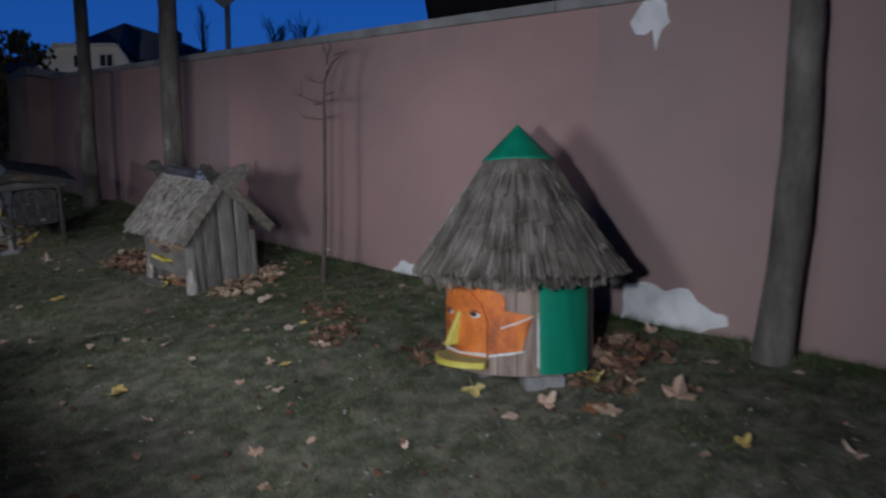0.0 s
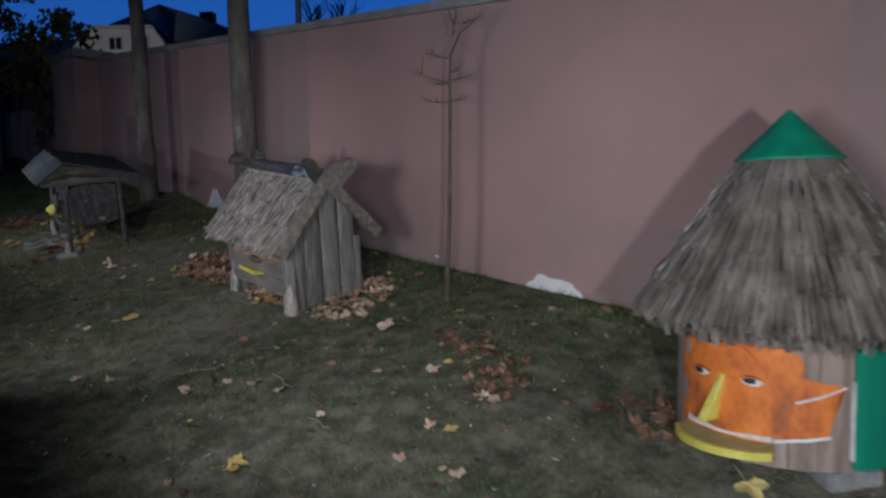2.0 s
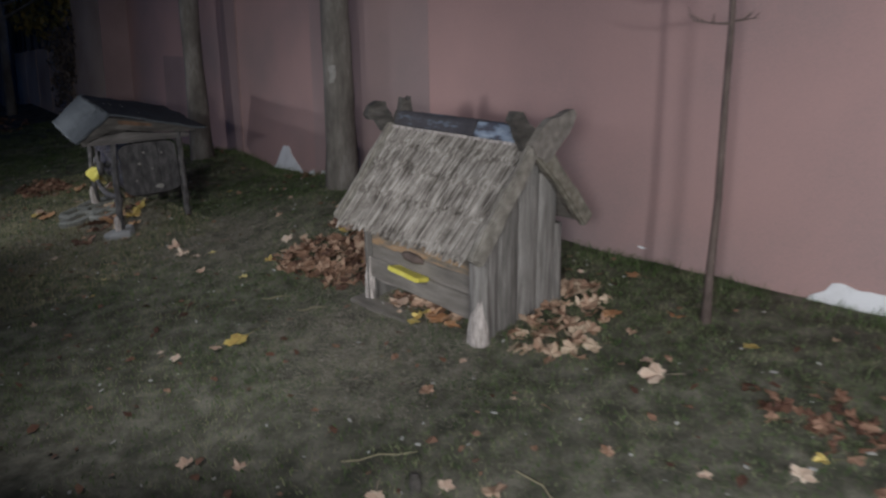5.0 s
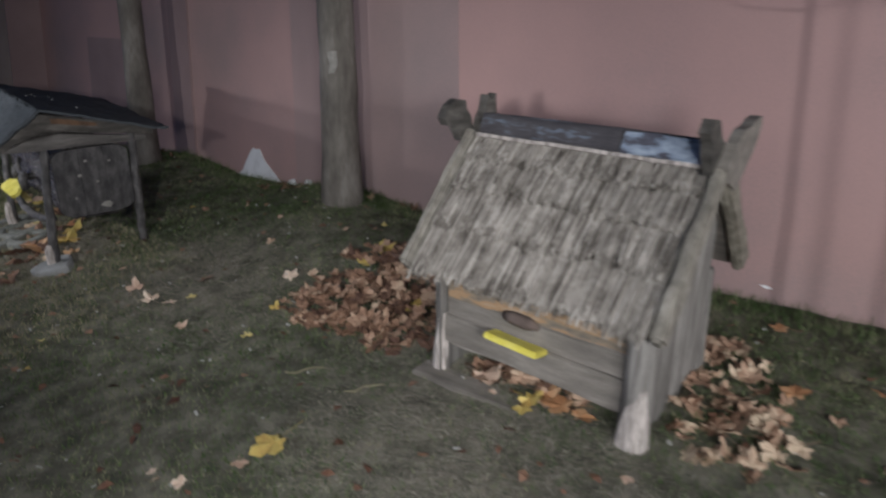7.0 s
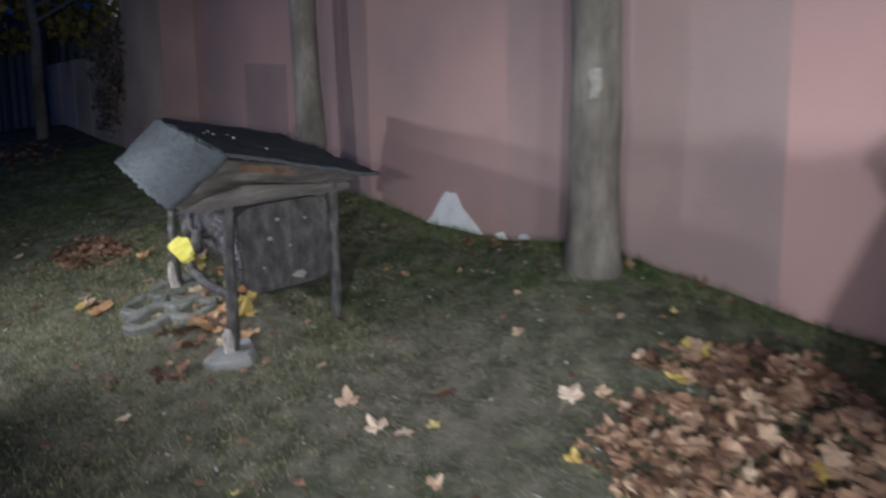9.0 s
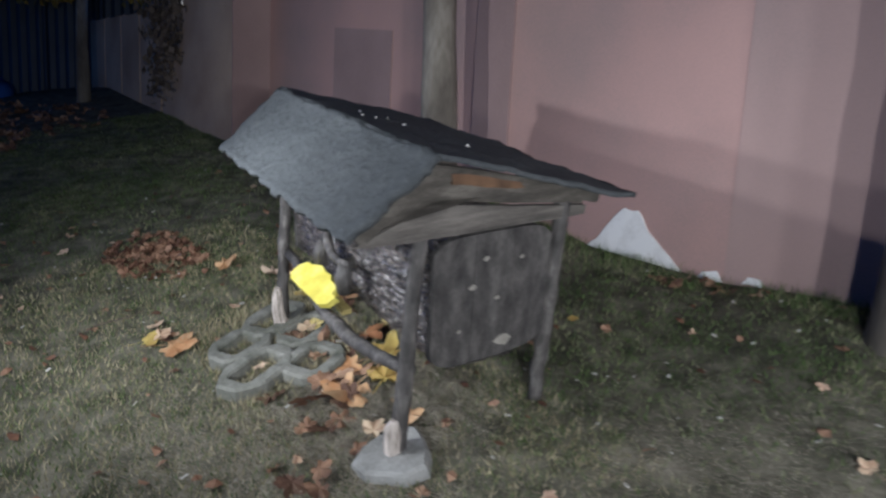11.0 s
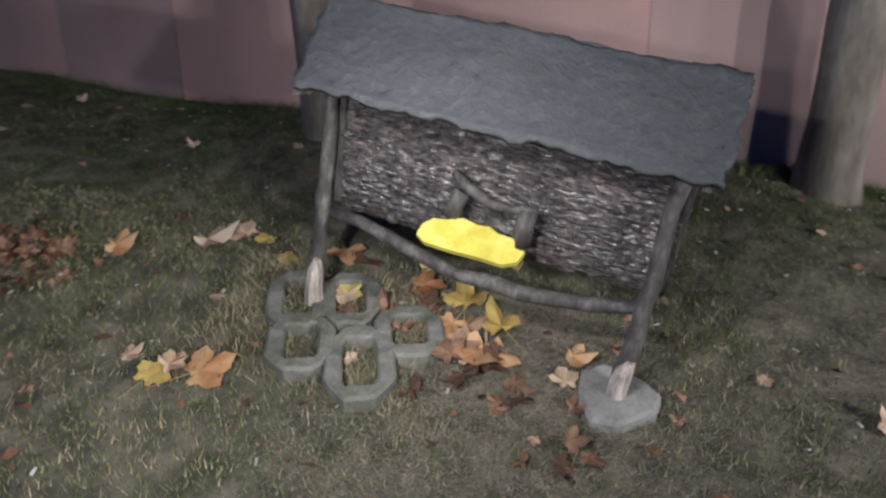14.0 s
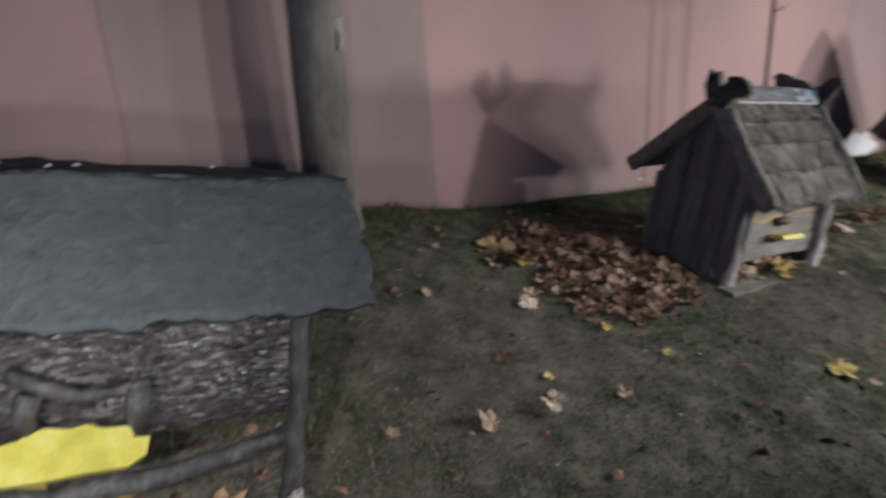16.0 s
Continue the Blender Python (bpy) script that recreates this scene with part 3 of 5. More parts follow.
# ---- leaves ----
def leaf_points(rng, size, curl):
    """Palmate leaf outline with five pointed lobes, cupped a little."""
    lobes = ((-2.15, 0.55), (-1.12, 0.88), (0.0, 1.0), (1.12, 0.88), (2.15, 0.55))
    pts = []
    for i, (a, r) in enumerate(lobes):
        pts.append((a - 0.36, r * 0.80))
        pts.append((a - 0.17, r * 0.86))
        pts.append((a, r))
        pts.append((a + 0.17, r * 0.86))
        pts.append((a + 0.36, r * 0.80))
        if i < 4:
            pts.append(((a + lobes[i + 1][0]) / 2, 0.60 * rng.uniform(0.8, 1.1)))
    pts.append((math.pi - 0.25, 0.20))
    pts.append((math.pi + 0.25, 0.20))
    verts = [Vector((0, 0, 0))]
    ph = rng.uniform(0, 6.28)
    for a, r in pts:
        x, y = math.sin(a) * r * size * 0.5, math.cos(a) * r * size * 0.5
        z = curl * size * (0.55 * (r ** 2) * (0.6 + 0.8 * math.sin(2 * a + ph)) + 0.16 * math.sin(5 * a + ph))
        verts.append(Vector((x, y, z)))
    n = len(pts)
    faces = [(0, 1 + (i + 1) % n, 1 + i) for i in range(n)]
    k = len(verts)
    w = 0.008 * size
    verts += [Vector((-w, -0.05 * size, 0.002)), Vector((w, -0.05 * size, 0.002)), Vector((w + 0.02 * size, -0.62 * size, 0.03 * size)), Vector((0.02 * size - w, -0.62 * size, 0.03 * size))]
    faces.append((k, k + 1, k + 2, k + 3))
    return verts, faces


LEAF_MESH = {}
for key, mat, cat in (("b", M_LEAF, "brown"), ("y", M_LEAF_Y, "yellow"), ("p", M_LEAF_P, "pale"), ("o", M_LEAF_O, "orange")):
    for v in range(4):
        rng_leaf = random.Random(v * 7 + ord(key))
        so_leaf = Soup()
        so_leaf.add(*leaf_points(rng_leaf, 0.2, 0.10 + 0.09 * v))
        LEAF_MESH[key, v] = finish(so_leaf.mesh("maple_leaf"), mat)
LEAF_WORDS = {"b": "curled brown fallen maple leaf on the lawn", "y": "bright yellow fallen maple leaf on the grass", "p": "pale tan dried maple leaf on the grass", "o": "large orange-brown maple leaf lying flat"}


def ground_normal(x, y):
    e = 0.06
    dx = (ground_height(x + e, y) - ground_height(x - e, y)) / (2 * e)
    dy = (ground_height(x, y + e) - ground_height(x, y - e)) / (2 * e)
    return Vector((-dx, -dy, 1)).normalized()


def fallen_leaf(x, y, key, size, rng, lift=0.022):
    ob = new("maple_leaf", LEAF_MESH[key, rng.randrange(4)])
    n = ground_normal(x, y)
    n = (n + Vector((rng.uniform(-1, 1), rng.uniform(-1, 1), 0)) * 0.22).normalized()
    q = n.to_track_quat("Z", "Y").to_matrix().to_4x4() @ Matrix.Rotation(rng.uniform(0, 6.28), 4, "Z")
    ob.matrix_world = Matrix.Translation((x, y, ground_height(x, y) + lift)) @ q @ Matrix.Diagonal((size / 0.2, size / 0.2, size / 0.2, 1))
    return tagged(ob, LEAF_WORDS[key], "leaf", "fallen leaves")


def leaf_heap(name, label, spots, count, seed, size=(0.08, 0.17), up=0.10, mat=None):
    """A drift of leaves over blobs (s, n, radius along, radius across)."""
    rng = random.Random(seed)
    so = Soup()
    for i in range(count):
        s, n, rs, rn = rng.choice(spots)
        a, r = rng.uniform(0, 6.28), math.sqrt(rng.random())
        ss, nn = s + rs * r * math.cos(a), n + rn * r * math.sin(a)
        p = at(ss, nn, 0.012 + rng.random() * up * (1 - r * r))
        vs, fs = leaf_points(rng, rng.uniform(*size), rng.uniform(0.15, 0.45))
        nrm = (ground_normal(p.x, p.y) + Vector((rng.uniform(-1, 1), rng.uniform(-1, 1), 0)) * 0.65).normalized()
        m = Matrix.Translation(p) @ nrm.to_track_quat("Z", "Y").to_matrix().to_4x4() @ Matrix.Rotation(rng.uniform(0, 6.28), 4, "Z")
        so.add([m @ v for v in vs], fs)
    ob = part(name, so, mat or M_LEAF, None)
    return tagged(ob, label, "leaves", kind="stuff")


# ---- round hive with a painted face and a conical thatched roof ----
def reeds(so, rng, a, b, side, nrm, width, thick):
    """One bundle of reeds from a (top) down to b."""
    a, b = Vector(a), Vector(b)
    w0, w1 = side * width * 0.42, side * width * 0.5
    t = nrm * thick
    j = [nrm * rng.uniform(-0.006, 0.008) for _ in range(2)]
    so.add([a - w0, a + w0, b + w1, b - w1, a - w0 + t * 0.5 + j[0], a + w0 + t * 0.5 + j[0], b + w1 * 0.8 + t + j[1], b - w1 * 0.8 + t + j[1]],
           [(4, 5, 6, 7), (0, 4, 7, 3), (1, 2, 6, 5), (2, 3, 7, 6), (0, 1, 5, 4)])


def round_hive():
    c = Vector((0.55, 4.53, 0.255))
    R = 0.490
    hive = thing("round_bee_hive", "round wooden hive with orange painted face and conical thatched roof", "bee hive", Matrix.Translation(c))
    top = 0.62

    def on(az, z, out=0.0, r=R):
        a = radians(az)
        return Vector(((r + out) * math.cos(a), (r + out) * math.sin(a), z))

    # staves
    for i in range(26):
        so = Soup()
        a0, a1 = i * 360 / 26, (i + 1) * 360 / 26
        rows = 5
        vs = []
        for k in range(rows + 1):
            z = top * k / rows
            for az, rr in ((a0 + 0.25, R), ((a0 + a1) / 2, R + 0.006), (a1 - 0.25, R), (a1 - 0.25, R - 0.04), (a0 + 0.25, R - 0.04)):
                vs.append(on(az, z, 0.003 * noise.noise(Vector((i * 2.0, z * 4, 1))), rr))
        fs = [tuple(range(4, -1, -1)), tuple(rows * 5 + j for j in range(5))]
        for k in range(rows):
            for j in range(5):
                fs.append((k * 5 + j, k * 5 + (j + 1) % 5, k * 5 + 5 + (j + 1) % 5, k * 5 + 5 + j))
        so.add(vs, fs)
        part("stave", so, M_BARREL, hive)
    floor_soup = Soup()
    floor_soup.tube([(0, 0, 0.0), (0, 0, 0.03)], [R - 0.045, R - 0.045], 26)
    part("bottom_board", floor_soup, M_BARREL, hive)

    def curved(name, outline, out, mat, label="", thick=0.005, steps=6, amp=0.0, seed=0):
        """A painted area (azimuth, height) lying on the round wall, as a strip grid clipped by its outline."""
        bm = bmesh.new()
        pts = ragged_outline([(az / 57.3, z) for az, z in outline], amp, seed, steps) if amp else [(az / 57.3, z) for az, z in outline]
        if not amp:
            dense = []
            for a, b in zip(pts, pts[1:] + pts[:1]):
                for k in range(steps):
                    f = k / steps
                    dense.append((a[0] * (1 - f) + b[0] * f, a[1] * (1 - f) + b[1] * f))
            pts = dense
        vs = [bm.verts.new((u, v, 0)) for u, v in pts]
        bm.faces.new(vs)
        bmesh.ops.triangulate(bm, faces=bm.faces[:])
        u0, u1 = min(p[0] for p in pts), max(p[0] for p in pts)
        k = u0 + 0.06
        while k < u1:
            bmesh.ops.bisect_plane(bm, geom=bm.verts[:] + bm.edges[:] + bm.faces[:], plane_co=(k, 0, 0), plane_no=(1, 0, 0))
            k += 0.06
        ext = bmesh.ops.extrude_face_region(bm, geom=bm.faces[:])
        for v in [g for g in ext["geom"] if isinstance(g, bmesh.types.BMVert)]:
            v.co.z = thick
        for v in bm.verts:
            v.co = on(v.co.x * 57.3, v.co.y, out + v.co.z)
        return part(name, bm, mat, hive, label)

    curved("orange_panel", [(186, 0.10), (205, 0.12), (240, 0.13), (252, 0.14), (267, 0.165), (268, 0.20), (256, 0.25), (252, 0.30), (262, 0.33), (275, 0.375), (263, 0.385), (250, 0.415), (256, 0.445), (247, 0.468), (254, 0.50), (246, 0.525), (244, 0.555), (235, 0.555), (225, 0.53), (205, 0.56), (186, 0.56)], 0.008, M_ORANGE, "flaking orange paint", 0.003, 4, 0.012, 3)
    face = curved("face_board", [(194, 0.10), (242, 0.11), (242.5, 0.34), (238, 0.44), (228, 0.52), (216, 0.535), (205, 0.51), (196, 0.43)], 0.012, M_ORANGE, "orange board cut as a face", 0.014)
    for az in (204.5, 232.5):
        curved("eye", [(az - 5, 0.374), (az - 2, 0.384), (az + 2, 0.386), (az + 6, 0.372), (az + 3, 0.354), (az - 2, 0.356)], 0.0265, M_WHITE, "painted white eye", 0.002, 3, 0.004, az)
        curved("pupil", [(az - 4.6, 0.380), (az - 1.5, 0.390), (az + 2.4, 0.386), (az + 1.8, 0.366), (az - 1.8, 0.362)], 0.029, M_BLACK, "painted black pupil", 0.002, 3)
        # shadow above each eye put on as a thin black line
        curved("brow_shadow", [(az - 6.0, 0.388), (az - 2, 0.401), (az + 2, 0.400), (az + 6.5, 0.382), (az + 2, 0.394), (az - 2, 0.394)], 0.0268, M_BLACK, "dark line for the shadow above the eye", 0.002, 3)
    nose = Soup()
    r3 = lambda az, z, o: on(az, z, o)
    nose.add([r3(216, 0.385, 0.025), r3(219.5, 0.385, 0.025), r3(215.5, 0.17, 0.025), r3(209.5, 0.17, 0.025), r3(218, 0.375, 0.035), r3(218.4, 0.375, 0.035), r3(214.5, 0.165, 0.105), r3(210.5, 0.165, 0.105)],
             [(4, 5, 6, 7), (0, 4, 7, 3), (1, 2, 6, 5), (2, 3, 7, 6), (0, 1, 5, 4)])
    part("nose", nose, M_YELLOW, hive, "yellow wedge nose")
    curved("tooth_strip", [(196, 0.115), (242, 0.118), (242, 0.142), (219, 0.128), (196, 0.145)], 0.0275, M_WHITE, "scuffed white strip", 0.004, 5, 0.006, 8)
    curved("paint_line", [(243, 0.112), (268, 0.148), (268, 0.160), (243, 0.127)], 0.010, M_WHITE, "thin white painted line", 0.003, 5, 0.005, 9)
    for outline, sd in (([(252, 0.292), (262, 0.322), (275, 0.367), (275, 0.375), (262, 0.332), (252, 0.302)], 14),):
        curved("paint_line", outline, 0.0105, M_WHITE, "thin white painted line", 0.003, 4, 0.004, sd)
    curved("eave_strip", [(238, 0.540), (262, 0.535), (272, 0.545), (272, 0.565), (238, 0.566)], 0.013, M_STUMP, "pale split strip under the eaves", 0.012, 4, 0.006, 12)
    lip = Soup()
    nseg = 14
    vs = []
    for k in range(nseg + 1):
        az = 192 + 51 * k / nseg
        o = 0.02 + 0.125 * math.sin(math.pi * (0.08 + 0.84 * k / nseg)) ** 0.6
        for z, oo in ((0.055, 0.0), (0.055, o), (0.085, o), (0.105, 0.0)):
            vs.append(on(az, z, oo))
    fs = [(0, 1, 2, 3), tuple(4 * nseg + i for i in (3, 2, 1, 0))]
    for k in range(nseg):
        for j in range(4):
            fs.append((4 * k + j, 4 * k + (j + 1) % 4, 4 * k + 4 + (j + 1) % 4, 4 * k + 4 + j))
    lip.add(vs, fs)
    lip_ob = part("landing_board", lip, M_DULL_YELLOW, hive, "worn yellow lip-shaped landing board")
    rim = Soup()
    vs = []
    for k in range(nseg + 1):
        az = 192 + 51 * k / nseg
        o = 0.02 + 0.125 * math.sin(math.pi * (0.08 + 0.84 * k / nseg)) ** 0.6
        for z, oo in ((0.052, o - 0.002), (0.052, o + 0.007), (0.088, o + 0.007), (0.088, o - 0.014)):
            vs.append(on(az, z, oo))
    rim.add(vs, fs)
    part("lip_edge", rim, M_YELLOW, lip_ob, "bright yellow painted rim")
    curved("green_door", [(279, 0.015), (322, 0.0), (322, 0.60), (279, 0.60)], 0.008, M_GREEN, "green painted door panel", 0.018)
    curved("door_edge", [(277, 0.06), (278.7, 0.05), (278.7, 0.40), (277.8, 0.36), (277.5, 0.2)], 0.008, M_WHITE, "chipped white edge", 0.014, 4, 0.006, 2)
    for az, z, w, h, sd in ((191, 0.47, 3, 0.05, 3), (222, 0.545, 9, 0.012, 6), (189, 0.25, 2.5, 0.07, 5)):
        curved("bare_flake", [(az - w, z), (az - w * 0.3, z + h), (az + w * 0.6, z + h * 0.7), (az + w, z - h * 0.3), (az + w * 0.2, z - h), (az - w * 0.7, z - h * 0.6)], 0.0112, M_BARREL, "patch where the paint has flaked", 0.002, 4, 0.014, sd)
    curved("green_strip", [(142, 0.03), (148, 0.03), (148, 0.6), (142, 0.6)], 0.008, M_GREEN, "green corner strip", 0.015)
    # eaves ring and thatch
    rng = random.Random(11)
    roof_z0, roof_r0, roof_z1, roof_r1 = 0.625, 0.70, 1.42, 0.16
    inner = Soup()
    inner.tube([(0, 0, roof_z0 - 0.01), (0, 0, roof_z1)], [roof_r0 - 0.05, roof_r1 - 0.03], 40)
    part("roof_cone", inner, M_THATCH_OLD, hive)
    slope = Vector((roof_r0 - roof_r1, 0, roof_z0 - roof_z1)).normalized()
    courses = 5
    for cno in range(courses):
        so = Soup()
        f0, f1 = max(0.07, cno / courses - 0.10), (cno + 1) / courses + 0.02
        count = (270, 380, 480, 580, 680)[cno]
        for i in range(count):
            az = 360 * (i + rng.uniform(-0.3, 0.3)) / count
            d0, d1 = f0, f1 + rng.uniform(-0.035, 0.012) + 0.02 * noise.noise(Vector((az * 0.08, cno * 3.0, 2)))
            rr = lambda f: roof_r1 + (roof_r0 - roof_r1) * f
            zz = lambda f: roof_z1 + (roof_z0 - roof_z1) * f
            ca, sa = math.cos(radians(az)), math.sin(radians(az))
            a = Vector((rr(d0) * ca, rr(d0) * sa, zz(d0)))
            b = Vector((rr(d1) * ca, rr(d1) * sa, zz(d1))) + Vector((-sa, ca, 0)) * rng.uniform(-0.012, 0.012)
            nrm = Vector((0.83 * ca, 0.83 * sa, 0.56))
            width = 2 * math.pi * rr(d1) / count * rng.uniform(1.0, 1.5)
            reeds(so, rng, a + nrm * 0.004, b + nrm * 0.012, Vector((-sa, ca, 0)), nrm, width, rng.uniform(0.004, 0.012))
        tagged(part("thatch_course", so, M_THATCH_OLD, hive), kind="stuff")
    so = Soup()
    for i in range(620):
        az = 360 * (i + rng.uniform(-0.4, 0.4)) / 620
        ca, sa = math.cos(radians(az)), math.sin(radians(az))
        out = rng.uniform(-0.075, 0.0)
        a = Vector(((roof_r0 + out - 0.012) * ca, (roof_r0 + out - 0.012) * sa, roof_z0 + 0.02 - out * 0.5))
        drop = rng.triangular(0.03, 0.095, 0.07)
        b = Vector(((roof_r0 + out - 0.03) * ca, (roof_r0 + out - 0.03) * sa, roof_z0 - drop)) + Vector((-sa, ca, 0)) * rng.uniform(-0.012, 0.012)
        reeds(so, rng, a, b, Vector((-sa, ca, 0)), Vector((ca, sa, 0.2)), rng.uniform(0.006, 0.014), rng.uniform(0.004, 0.009))
    tagged(part("eave_fringe", so, M_THATCH_OLD, hive, "hanging reed ends at the eaves"), kind="stuff")
    so = Soup()
    for i in range(70):
        az, d0 = rng.uniform(0, 360), rng.uniform(0.12, 0.93)
        d1 = d0 + rng.uniform(0.03, 0.12)
        ca, sa = math.cos(radians(az)), math.sin(radians(az))
        nrm = Vector((0.83 * ca, 0.83 * sa, 0.56))
        a = Vector((rr(d0) * ca, rr(d0) * sa, zz(d0))) + nrm * 0.024
        b = Vector((rr(d1) * ca, rr(d1) * sa, zz(d1))) + nrm * 0.028 + Vector((-sa, ca, 0)) * rng.uniform(-0.03, 0.03)
        reeds(so, rng, a, b, Vector((-sa, ca, 0)), nrm, rng.uniform(0.003, 0.009), 0.005)
    tagged(part("loose_reeds", so, M_THATCH, hive, "pale broken reeds lying on the thatch"), kind="stuff")
    cap = Soup()
    cap.tube([(0, 0, 1.355), (0, 0, 1.365), (0.0, 0, 1.60)], [0.240, 0.243, 0.006], 28)
    part("roof_cap", cap, M_GREEN, hive, "green painted sheet-metal cap")
    return hive


round_hive()


def concrete_block(x, y, sx, sy, sz, turn, sink=0.05):
    z = ground_height(x, y) - sink
    bm = board(sx, sy, sz, 0.012, 0.01, 4, 0, x * 3)
    ob = part("concrete_block", moved(bm, Matrix.Translation((0, 0, sz / 2))), M_CONCRETE, None)
    ob.matrix_world = pose(x, y, z, 0, 0, turn)
    return tagged(ob, "rough grey concrete block supporting the round hive", "block", "blocks under the round hive")


for bx, by, top_z in ((0.66, 4.17, 0.25), (0.36, 4.42, 0.25), (0.76, 4.80, 0.25), (0.38, 4.74, 0.25)):
    gh = ground_height(bx, by)
    concrete_block(bx, by, 0.26, 0.19, max(0.06, top_z + 0.004 - gh + 0.06), 8 + (by - 4.17) * 60, 0.06)


# ---- house-shaped hive with a straw roof ----
def house_hive():
    m = axes((-2.654, 7.139, 0.55), (0.762, -0.648, -0.13), (0.648, 0.762, 0.137))
    hive = thing("house_bee_hive", "house-shaped log hive with layered straw roof and crossed gable horns", "bee hive", m)
    x0, x1 = -0.665, 0.455
    ridge_y, ridge_z = 0.04, 1.165
    front, back = (-0.475, 0.60), (0.60, 0.60)
    rng = random.Random(21)
    # roof decks and straw courses
    for eave in (front, back):
        ey, ez = eave
        sgn = -1 if ey < 0 else 1
        dirv = Vector((0, ey - ridge_y, ez - ridge_z))
        ln = dirv.length
        dirv.normalize()
        nrm = Vector((0, -dirv.z * sgn, dirv.y * sgn))
        nrm = nrm if nrm.z > 0 else -nrm
        a = Vector((x0 + 0.02, ridge_y, ridge_z - 0.03))
        b = Vector((x1 - 0.02, ridge_y, ridge_z - 0.03))
        deck = sheet([a, b, b + dirv * (ln - 0.03), a + dirv * (ln - 0.03)] if sgn < 0 else [b, a, a + dirv * (ln - 0.03), b + dirv * (ln - 0.03)], 8, 4, 0.02, 0.003, 0.002, 3)
        part("roof_deck", deck, M_WOOD_H, hive)
        edges = (0.0, 0.23, 0.44, 0.70, 1.0)
        courses = 4
        for cno in range(courses):
            so = Soup()
            n = 720
            for i in range(n):
                x = x0 + 0.014 + (x1 - x0 - 0.028) * (i + rng.uniform(0.1, 0.9)) / n
                f0 = max(0.0, edges[cno] - 0.06) * ln
                f1 = (edges[cno + 1] + rng.triangular(-0.09, 0.03 if cno < courses - 1 else 0.07, 0.0) + 0.03 * noise.noise(Vector((x * 4, cno * 3.0, sgn))) + 0.016 * noise.noise(Vector((x * 45, cno * 5.0, sgn)))) * ln
                p = Vector((x, ridge_y, ridge_z)) + dirv * f0 + nrm * (0.002 + 0.004 * noise.noise(Vector((x * 6, cno, 0))))
                q = Vector((x + 0.012 * noise.noise(Vector((x * 9, cno, 8))) + rng.uniform(-0.005, 0.005), ridge_y, ridge_z)) + dirv * f1 + nrm * (0.022 + 0.010 * noise.noise(Vector((x * 13, cno, 4))))
                reeds(so, rng, p, q, Vector((1, 0, 0)), nrm, 0.0032 * rng.uniform(0.6, 1.9), rng.uniform(0.002, 0.009))
            tagged(part("straw_course", so, M_THATCH, hive), kind="stuff")
    # ridge boards with flaking blue paint
    rb = board(0.70, 0.095, 0.03, 0.006, 0.008, 10, 0, 2)
    part("ridge_board", moved(rb, Matrix.Translation((-0.27, -0.01, 1.205)) @ Matrix.Rotation(radians(62), 4, "X")), M_TARRED, hive, "dark tarred ridge board")
    rb = board(0.36, 0.095, 0.03, 0.006, 0.008, 6, 0, 4)
    part("ridge_board", moved(rb, Matrix.Translation((0.265, -0.012, 1.202)) @ Matrix.Rotation(radians(62), 4, "X")), M_BLUE, hive, "ridge board with flaking pale-blue paint")
    rb = board(1.05, 0.016, 0.014, 0.003, 0.004, 10, 0, 15)
    part("ridge_batten", moved(rb, Matrix.Translation((-0.10, -0.043, 1.155)) @ Matrix.Rotation(radians(62), 4, "X")), M_STUMP, hive, "thin pale batten under the ridge board")
    rb = board(1.06, 0.115, 0.028, 0.006, 0.008, 10, 0, 5)
    part("ridge_board", moved(rb, Matrix.Translation((-0.10, 0.085, 1.195)) @ Matrix.Rotation(radians(-55), 4, "X")), M_TARRED, hive)
    # barge boards and crossed horns at both gables
    for x in (x1 + 0.024, x0 - 0.024):
        for eave, mat in ((front, M_VERGE), (back, M_MOSS)):
            ey, ez = eave
            d = Vector((0, ey - ridge_y, ez - ridge_z))
            ln = d.length
            ang = math.atan2(d.z, d.y)
            bb = board(0.055, ln * 0.97, 0.115 if ey < 0 else 0.11, 0.014, 0.014, 8, 1, x * 5 + ey)
            mm = Matrix.Translation(Vector((x, ridge_y, ridge_z - 0.015)) + d * 0.5) @ Matrix.Rotation(ang, 4, "X")
            part("barge_board", moved(bb, mm), mat, hive, "mossy slab barge board")
        hx = 0.012 if x > 0 else -0.012
        long_horn = [(0.0, 1.09), (-0.04, 1.17), (0.04, 1.235), (0.12, 1.275), (0.19, 1.285), (0.26, 1.31), (0.33, 1.315), (0.365, 1.28), (0.33, 1.22), (0.27, 1.165), (0.18, 1.10), (0.10, 1.05)]
        short_horn = [(0.08, 1.11), (0.13, 1.16), (0.06, 1.225), (-0.02, 1.275), (-0.07, 1.335), (-0.135, 1.345), (-0.165, 1.30), (-0.13, 1.26), (-0.10, 1.20), (-0.04, 1.13)]
        pieces = ((long_horn, 0.004, 1), (short_horn, -0.042, 2)) if x > 0 else (([(0.06, 1.12), (0.02, 1.22), (-0.02, 1.27), (-0.03, 1.305), (-0.09, 1.31), (-0.15, 1.285), (-0.185, 1.235), (-0.16, 1.195), (-0.10, 1.19), (-0.05, 1.12)], -0.03, 3), ([(0.00, 1.12), (0.03, 1.21), (0.06, 1.25), (0.08, 1.32), (0.12, 1.29), (0.15, 1.32), (0.16, 1.23), (0.12, 1.15), (0.09, 1.10)], 0.026, 4))
